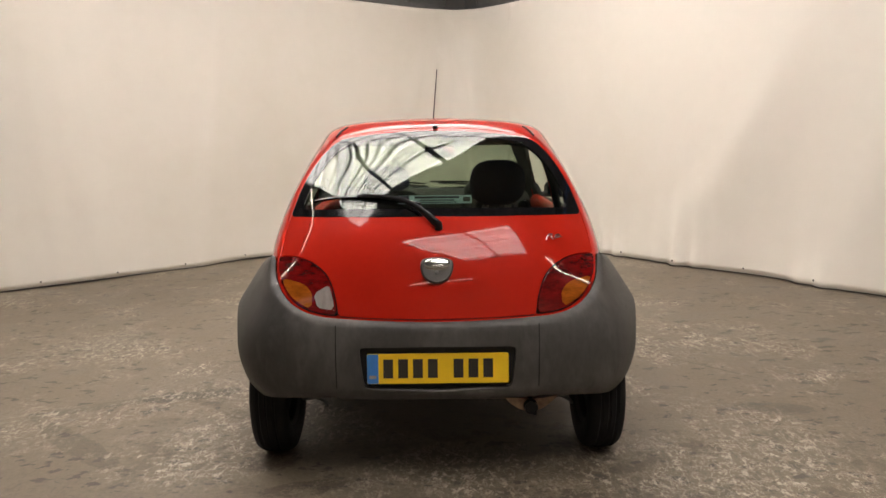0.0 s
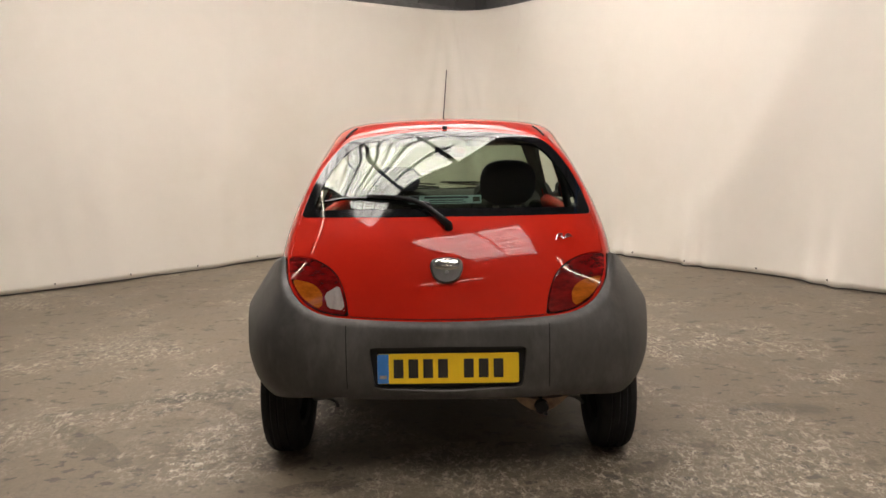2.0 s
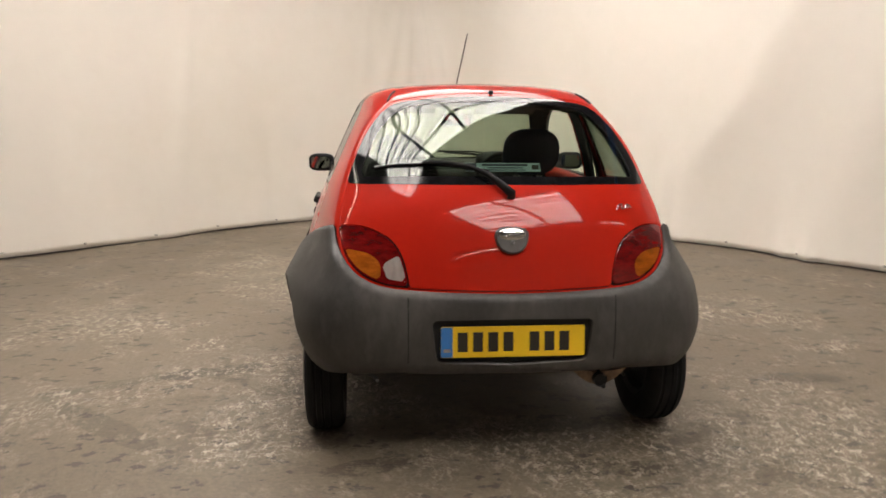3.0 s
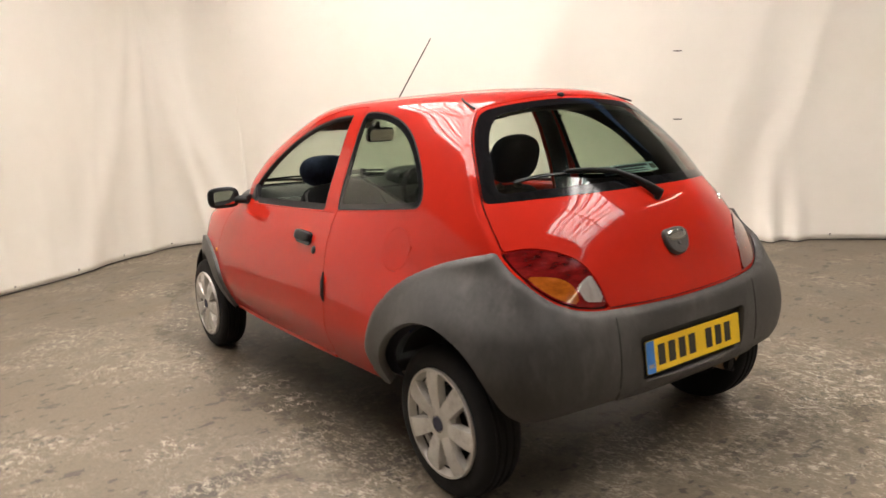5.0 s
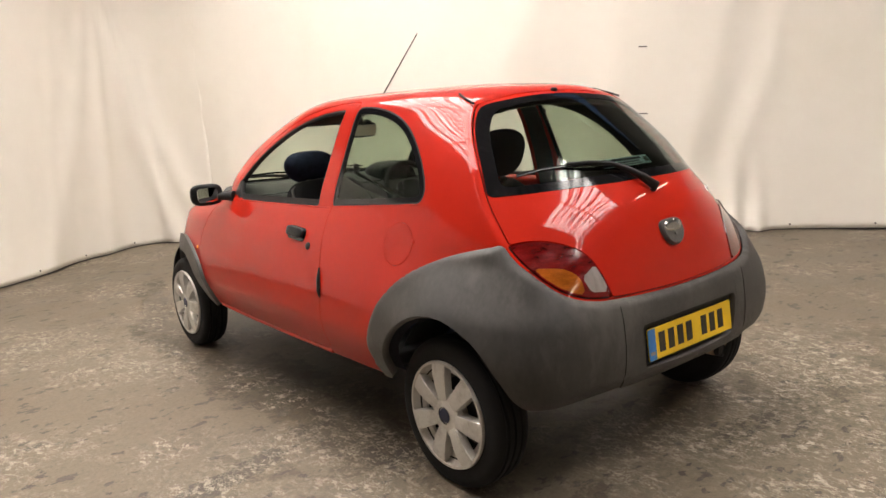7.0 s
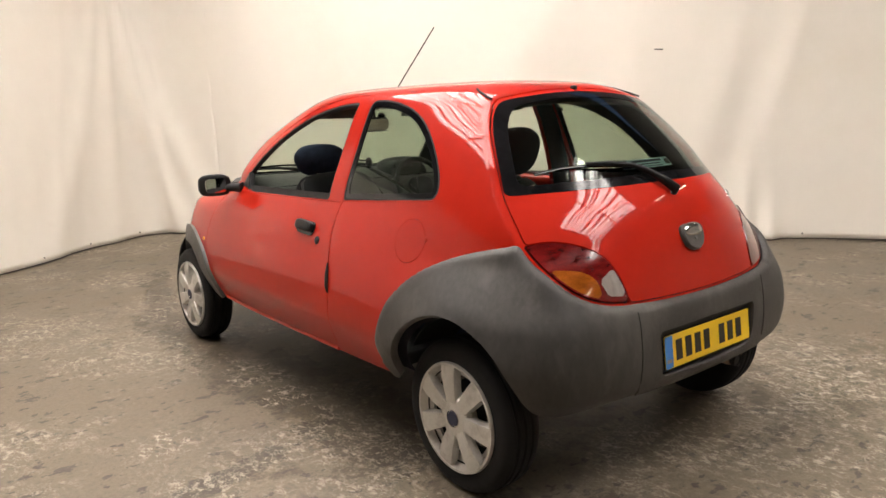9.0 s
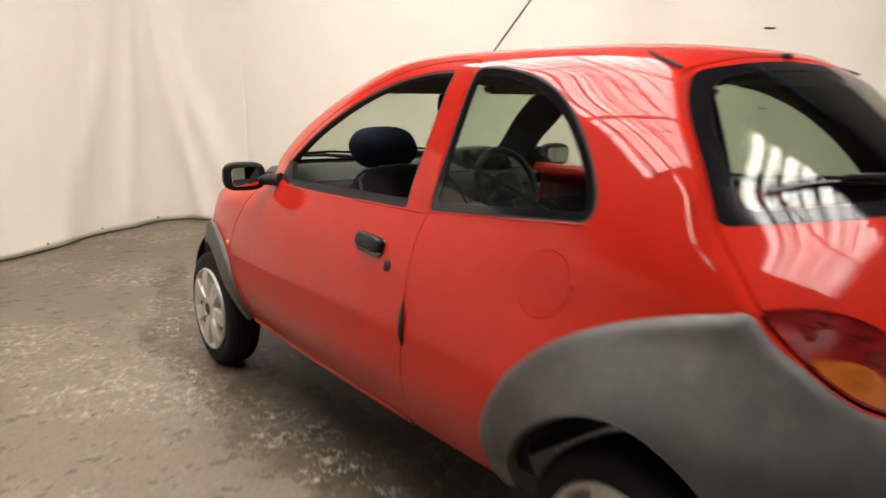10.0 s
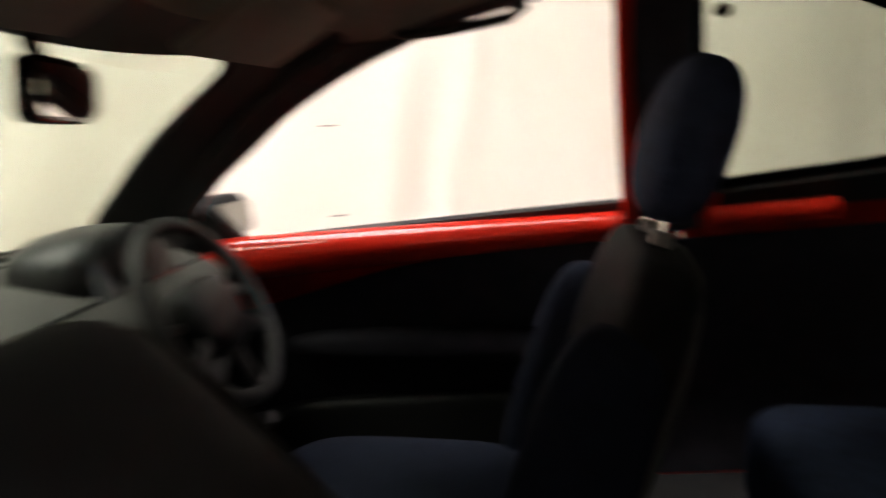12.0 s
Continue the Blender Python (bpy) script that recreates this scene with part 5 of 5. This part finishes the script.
# exhaust
def extruded_arc(x, y, z, half, drop, depth):
    """A sagging strip of sheet steel, crescent-shaped from behind."""
    b = bmesh.new()
    cuts = []
    for k in range(21):
        u = k / 10 - 1
        low, high = z - drop * (1 - u * u), z - drop * 0.22 * (1 - u * u) + 0.002
        cuts.append([b.verts.new((x + half * u, y + d, h)) for d, h in ((0, low), (0, high), (depth, high), (depth, low))])
    for p, q in zip(cuts, cuts[1:]):
        for k in range(4):
            b.faces.new((p[k], p[(k + 1) % 4], q[(k + 1) % 4], q[k]))
    b.faces.new(cuts[0])
    b.faces.new(cuts[-1])
    bmesh.ops.recalc_face_normals(b, faces=b.faces)
    return b


ex = part("exhaust_silencer", moved(lathe([(0.0, -0.16), (0.062, -0.16), (0.075, -0.145), (0.075, 0.145), (0.062, 0.16), (0.0, 0.16)], 28), pose(0.24, -0.12, 0.300, 0, 0, 0) @ Matrix.Diagonal((1, 1, 0.75, 1))), PIPE, car, "rusty exhaust silencer", smooth=40)
pipe = part("tailpipe", tube([(0.33, -0.16, 0.31), (0.352, -0.30, 0.312), (0.358, -0.405, 0.306)], 0.027, 16, caps=False), DARK, ex, "sooty tailpipe", smooth=50)
# Solid black plug in the open pipe, standing in for its shaded hollow.
part("bore_shade_plug", tube([(0.353, -0.33, 0.311), (0.3575, -0.400, 0.306)], 0.024, 14), PLASTIC, pipe)
cradle = extruded_arc(0.356, -0.385, 0.345, 0.105, 0.062, 0.030)
part("bracket", cradle, PIPE, ex, "rusty steel hanger bracket", smooth=40)
part("bracket_bolt", tube([(0.372, -0.402, 0.279), (0.372, -0.385, 0.281)], 0.008, 8), DARK, ex, smooth=40)
for sx in (-1, 1):
    coil = [(sx * 0.530 + 0.050 * math.cos(a), -0.05 + 0.050 * math.sin(a), 0.19 + 0.012 * a) for a in (k * math.pi / 8 for k in range(72))]
    part("coil_spring", tube(coil, 0.008, 6), STEEL, car, "coil spring beside the wheel", smooth=60)

# slits in the curtain beside the car
for z in (1.776, 1.205, 0.628):
    bm = box((0.075, 0.014, 0.010), (0, 0, 0), 0.003)
    base = Vector((3.632, 2.30, z))
    verts = right_curtain[1]
    near = min(verts, key=lambda v: (v[0] - base.x) ** 2 + (v[1] - base.y) ** 2 + (v[2] - base.z) ** 2)
    bm = moved(bm, pose(near[0] + 0.0, near[1], near[2], 0, 3, -55))
    tagged(part("curtain_clip", bm, HEM), "small dark clip fastened in the tarpaulin curtain", "curtain clip", group="curtain clips")


# ---------------------------------------------------------------- inside of the car
def extruded(profile, x0, x1, ends=0.03, rows=26):
    """A long moulding across the car from a (length, height) profile, drawn in at its ends."""
    b = bmesh.new()
    cy, cz = sum(p[0] for p in profile) / len(profile), sum(p[1] for p in profile) / len(profile)
    cuts = []
    for k in range(rows + 1):
        s = k / rows
        x = x0 + (x1 - x0) * s
        d = min(s, 1 - s) * (x1 - x0)
        g = 1 - 0.12 * max(0, 1 - d / ends) ** 2
        cuts.append([b.verts.new((x, cy + (y - cy) * g, cz + (z - cz) * g)) for y, z in profile])
    n = len(profile)
    for p, q in zip(cuts, cuts[1:]):
        for k in range(n):
            b.faces.new((p[k], p[(k + 1) % n], q[(k + 1) % n], q[k]))
    b.faces.new(cuts[0][::-1])
    b.faces.new(cuts[-1])
    bmesh.ops.recalc_face_normals(b, faces=b.faces)
    return b


dash_profile = outline([(2.14, 0.962, 0.03), (1.96, 0.984, 0.1), (1.80, 0.972, 0.1), (1.66, 0.915, 0.05), (1.635, 0.84, 0.06), (1.68, 0.76, 0.06), (1.70, 0.66, 0.05), (1.78, 0.52, 0.04), (2.1, 0.50, 0.04)], 5)
dash = part("dashboard", extruded(dash_profile, -0.62, 0.62), DASH, car, "dark grey moulded plastic dashboard", smooth=40)
for near in ((1.985, 0.985), (1.70, 0.935), (1.645, 0.80)):
    y, z = min(dash_profile, key=lambda p: (p[0] - near[0]) ** 2 + (p[1] - near[1]) ** 2)
    part("seam", tube([(-0.56, y, z), (0.0, y, z), (0.56, y, z)], 0.0035, 6), SEAL, dash, smooth=60)
part("glovebox_lid", moved(slab(outline([(-0.17, -0.055, 0.03), (0.17, -0.055, 0.03), (0.19, 0.05, 0.05), (-0.19, 0.05, 0.05)], 6), 0.010, 0.004), pose(-0.33, 1.636, 0.855, 108, 0, 0)), DASH, dash, smooth=40)
binn = blob((0.30, 0.20, 0.15), 0.75, 0.7)
part("instrument_cowl", moved(binn, pose(0.335, 1.80, 0.965)), PLASTIC, dash, "hooded instrument cowl", smooth=50)
part("instrument_face", moved(slab(outline([(-0.13, -0.045, 0.03), (0.13, -0.045, 0.03), (0.12, 0.045, 0.05), (-0.12, 0.045, 0.05)], 6), 0.004), pose(0.335, 1.712, 0.960, 78)), SEAL, dash, smooth=40)
part("air_vent", moved(lathe([(0.0, 0.004), (0.030, 0.004), (0.036, 0.010), (0.042, 0.006), (0.044, 0.0)], 24, "z"), pose(-0.575, 1.65, 0.885, 100)), SEAL, dash, smooth=40)
part("air_vent", moved(lathe([(0.0, 0.004), (0.030, 0.004), (0.036, 0.010), (0.042, 0.006), (0.044, 0.0)], 24, "z"), pose(0.575, 1.65, 0.885, 100)), SEAL, dash, smooth=40)
console = part("centre_console", box((0.24, 0.34, 0.42), (0.0, 1.78, 0.60), 0.03, 3), DASH, car, "grey plastic centre console", smooth=50)
panel = part("heater_panel", box((0.13, 0.03, 0.09), (0.53, 1.68, 0.545), 0.012, 2, turn=(-30, 0, -30)), PANEL, console, "pale grey switch panel", smooth=50)
for k in range(3):
    part("knob", moved(lathe([(0.0, 0.026), (0.015, 0.026), (0.019, 0.004), (0.021, 0.0)], 18, "z"), pose(0.497 + 0.04 * k, 1.675 - 0.022 * k, 0.575, 60, 0, -30)), TRIM, panel, smooth=40)
part("gear_lever", tube([(0.0, 1.42, 0.40), (0.0, 1.40, 0.55), (0.0, 1.385, 0.60)], [0.03, 0.010, 0.008], 10), TRIM, console, smooth=50)
part("gear_knob", moved(blob((0.045, 0.045, 0.06), 0.9, 0.9), pose(0.0, 1.38, 0.625)), TRIM, console, smooth=60)

# steering wheel
wheel_m = pose(0.335, 1.588, 0.880, 65)
ringpts = [(0.165 * math.cos(a), 0.165 * math.sin(a), 0) for a in (2 * math.pi * k / 48 for k in range(49))]
sw = part("steering_wheel", moved(tube(ringpts, 0.0155, 10, caps=False), wheel_m), TRIM, car, "black three-spoke steering wheel", smooth=60)
part("airbag_boss", moved(blob((0.17, 0.14, 0.075), 0.55, 0.7), wheel_m @ pose(0, -0.01, -0.012)), PLASTIC, sw, "black airbag cover", smooth=60)
for a in (-150, -30, -90):
    d = Vector((math.cos(radians(a)), math.sin(radians(a)), 0))
    part("spoke", moved(tube([d * 0.05, d * 0.160], [0.022, 0.014], 8, flat=0.5), wheel_m), PLASTIC, sw, smooth=60)
part("column", tube([(0.335, 1.59, 0.862), (0.335, 1.80, 0.78)], [0.05, 0.06], 14), PLASTIC, sw, smooth=50)
for sx in (-1, 1):
    part("stalk", tube([(0.335, 1.62, 0.860), (0.335 + sx * 0.15, 1.60, 0.880)], [0.009, 0.011], 8), TRIM, sw, smooth=60)

# rear-view mirror
rv = part("rear_view_mirror", moved(blob((0.20, 0.035, 0.080), 0.35, 0.5), pose(0.030, 1.590, 1.240, 8, 0, 14)), SEAL, car, "interior mirror with black frame", smooth=50)
part("mirror_glass", moved(slab(outline([(-0.090, -0.030, 0.02), (0.090, -0.030, 0.02), (0.090, 0.030, 0.02), (-0.090, 0.030, 0.02)], 5), 0.003), pose(0.030, 1.590, 1.240, 8, 0, 14) @ pose(0, -0.0165, 0, 90)), MIRROR, rv)
part("stem", tube([(0.033, 1.60, 1.262), (0.033, 1.615, 1.31)], [0.010, 0.014], 8), SEAL, rv, smooth=60)
# sun visors
for x in (-0.29, 0.30):
    part("sun_visor", box((0.36, 0.17, 0.018), (x, 1.40, 1.318), 0.008, 3, turn=(-24, 0, 0)), LINER, car, "folded felt sun visor", smooth=60)
part("grab_handle", tube([(0.50, 1.02, 1.335), (0.485, 1.05, 1.315), (0.48, 1.15, 1.305), (0.485, 1.22, 1.305), (0.50, 1.25, 1.315)], 0.009, 8), TRIM, car, smooth=60)


def seat(name, base, lean, label, foot=0.50, head=0.185):
    """A front seat: cushion, sides, backrest with bolsters, two chrome posts and a headrest. lean: degrees the back tips forward."""
    top = new(name)
    top.parent = car
    top["label"] = label
    bx, by = base
    part("cushion", moved(blob((0.48, 0.52, 0.17), 0.55, 0.45), pose(bx, by + 0.26, 0.475, 5)), CLOTH_SHADED, top, "dark blue cloth cushion", smooth=60)
    part("seat_base", box((0.40, 0.42, 0.14), (bx, by + 0.24, 0.375), 0.02), DARK, top)
    m = pose(bx, by + 0.02, foot, -lean)
    for nm, bm, mt in (("backrest", moved(blob((0.47, 0.135, 0.60), 0.40, 0.50), pose(0, -0.02, 0.27)), CLOTH2),
                       ("bolster", moved(blob((0.09, 0.17, 0.46), 0.6, 0.6), pose(-0.205, 0.02, 0.24)), CLOTH_SHADED),
                       ("bolster", moved(blob((0.09, 0.17, 0.46), 0.6, 0.6), pose(0.205, 0.02, 0.24)), CLOTH_SHADED),
                       ("piping", tube([(-0.225, -0.06, 0.05), (-0.23, -0.065, 0.40), (-0.20, -0.062, 0.51), (-0.14, -0.06, 0.55), (0, -0.058, 0.562), (0.14, -0.06, 0.55), (0.20, -0.062, 0.51), (0.23, -0.065, 0.40), (0.225, -0.06, 0.05)], 0.008, 6), DASH),
                       ("headrest", moved(blob((0.295, 0.118, head), 0.75, 0.7), pose(0, -0.01, 0.598 + head / 2)), CLOTH),
                       ("headrest_post", tube([(-0.06, -0.015, 0.53), (-0.06, -0.012, 0.64)], 0.007, 8), CHROME),
                       ("post_collar", box((0.034, 0.030, 0.022), (-0.06, -0.015, 0.578), 0.005), PANEL),
                       ("post_collar", box((0.034, 0.030, 0.022), (0.06, -0.015, 0.578), 0.005), PANEL),
                       ("headrest_post", tube([(0.06, -0.015, 0.53), (0.06, -0.012, 0.64)], 0.007, 8), CHROME)):
        part(nm, moved(bm, m), mt, top, smooth=60)
    return top


seat("driver_seat", (0.328, 1.05), -21, "dark blue cloth driver seat, upright", 0.42, 0.25)
seat("passenger_seat", (-0.31, 1.155), 40, "dark cloth passenger seat tipped forward to the dashboard", 0.535, 0.175)

# rear bench, parcel shelf, belts
bench = new("rear_bench")
bench.parent = car
bench["label"] = "dark cloth rear bench seat"
part("cushion", moved(blob((1.14, 0.50, 0.18), 0.45, 0.4), pose(0, 0.47, 0.50, 6)), CLOTH, bench, smooth=60)
part("backrest", moved(blob((1.12, 0.14, 0.48), 0.4, 0.4), pose(0, 0.19, 0.70, -14)), CLOTH2, bench, smooth=60)
part("parcel_shelf", box((1.02, 0.36, 0.018), (0, -0.04, 0.945), 0.006, 2), CARD, car, "dark parcel shelf under the rear window", smooth=50)
for sx in (-1,):
    part("belt_strap", tube([(sx * 0.59, 0.735, 1.085), (sx * 0.595, 0.52, 1.03), (sx * 0.59, 0.24, 0.94)], 0.013, 8, flat=0.2), SEAL, car, "black seat belt strap", smooth=60)
    part("belt_guide", moved(blob((0.02, 0.03, 0.04), 0.7, 0.7), pose(sx * 0.565, 0.755, 1.10)), TRIM, car, smooth=60)
# inner tops of the pillars between the windows
for sx in (-1, 1):
    part("hinge_stop", moved(blob((0.03, 0.03, 0.022), 0.8, 0.8), pose(sx * 0.535, 0.69, 1.29)), SEAL, car, smooth=60)
# painted tops of the doors and side panels inside
for sx in (-1, 1):
    for y0, y1, r0, r1 in ((0.87, 1.73, 0.026, 0.046), (0.46, 0.70, 0.024, 0.026))[:1 if sx < 0 else 2]:
        pts, rad = [], []
        for k in range(14):
            s = k / 13
            p = flank(y0 + (y1 - y0) * s, 0.912 - 0.006 * s - (0.035 if sx < 0 and y0 > 0.9 else 0.0), -0.052, sx > 0)
            pts.append(p)
            rad.append(r0 + (r1 - r0) * s)
        part("painted_rail", tube(pts, rad, 12, flat=1.1), RED, car, "red painted metal under the window", smooth=60)
# pillar behind the driver's door
part("pillar_edge", tube([(0.652, 0.850, 0.93), (0.616, 0.852, 1.08), (0.563, 0.854, 1.24), (0.515, 0.855, 1.335)], 0.017, 10, flat=0.6), RED, car, "red painted edge of the door pillar", smooth=60)
part("inner_pillar", tube([(0.660, 0.785, 0.90), (0.620, 0.787, 1.08), (0.565, 0.790, 1.24), (0.515, 0.792, 1.335)], [0.062, 0.060, 0.056, 0.054], 14, flat=0.3), CARD, car, "dark door pillar", smooth=60)
# armrests on the doors
for sx in (-1, 1):
    part("armrest", moved(blob((0.09, 0.78, 0.07), 0.7, 0.5), pose(sx * 0.735, 1.22, 0.668, 4)), CARD, car, "blue-grey moulded armrest", smooth=60)
    part("pocket", moved(blob((0.06, 0.80, 0.16), 0.5, 0.35), pose(sx * 0.755, 1.32, 0.47)), TRIM, car, smooth=60)

# dealer's sticker on the rear window, its print as plain bars
def on_glass(x, z):
    return tail(x, z, -0.010)


sw_, sh_, cx, cz = 0.288, 0.030, -0.004, 1.093
sticker = bmesh.new()
rows = [[sticker.verts.new(on_glass(cx - sw_ / 2 + sw_ * i / 12, cz - sh_ / 2 + sh_ * j)) for i in range(13)] for j in range(2)]
for i in range(12):
    sticker.faces.new((rows[0][i], rows[0][i + 1], rows[1][i + 1], rows[1][i]))
bmesh.ops.solidify(sticker, geom=sticker.faces[:], thickness=0.0008)
st = part("window_sticker", sticker, STICKER, rear_window, "pale blue dealer sticker with printed bars")
for x0, x1, z0, z1, mt in ((-0.146, -0.100, -0.013, 0.014, NAVY), (-0.080, 0.095, 0.004, 0.012, NAVY), (-0.060, 0.075, -0.004, 0.000, NAVY), (-0.075, 0.085, -0.011, -0.008, NAVY), (0.110, 0.138, -0.008, 0.009, DASH)):
    bar = bmesh.new()
    r2 = [[bar.verts.new(tail(cx + x0 + (x1 - x0) * i / 6, cz + z, -0.0085)) for i in range(7)] for z in (z0, z1)]
    for i in range(6):
        bar.faces.new((r2[0][i], r2[0][i + 1], r2[1][i + 1], r2[1][i]))
    bmesh.ops.solidify(bar, geom=bar.faces[:], thickness=0.0006)
    part("printed_bar", bar, mt, st)

# windscreen wipers
def screen(x, z, off=0.0):
    _, half, _, front, _, sq = ring_at(z)
    return Vector((x, MID + (front - MID) * (1 - abs(x / half) ** sq) ** (1 / sq) + off, z))


for x0, x1 in ((-0.05, -0.46), (0.40, 0.02)):
    fw = part("front_wiper", tube([screen(x0, 0.97, 0.02), screen((x0 + x1) / 2, 0.995, 0.03), screen(x1, 1.005, 0.02)], [0.012, 0.008, 0.006], 8), TRIM, car, "black front wiper", smooth=60)
    part("wiper_blade", tube([screen(x0 - 0.02, 1.0, 0.008), screen((x0 + x1) / 2, 1.013, 0.010), screen(x1 - 0.06, 1.016, 0.008)], 0.006, 6), SEAL, fw, smooth=60)

# dried water spots on the side window
rnd = random.Random(11)
drops = bmesh.new()
while len(drops.verts) < 90 * 10:
    y, z = rnd.uniform(0.19, 0.70), rnd.uniform(0.97, 1.33)
    if inside(quarter_window, np.array([[y, z]]))[0] < 0.04:
        continue
    r = rnd.uniform(0.0006, 0.0014)
    m = facing(flank(y, z, -0.0005)) @ Matrix.Diagonal((r, r * rnd.uniform(1.0, 1.8), 0.0008, 1))
    top = drops.verts.new(m @ Vector((0, 0, 1)))
    edge = [drops.verts.new(m @ Vector((math.cos(a), math.sin(a), 0))) for a in (2 * math.pi * k / 9 for k in range(9))]
    for p, q in zip(edge, edge[1:] + edge[:1]):
        drops.faces.new((p, q, top))
tagged(part("water_spots", drops, PANEL, side_panes[0], smooth=60), "pale dried water spots", kind="stuff")
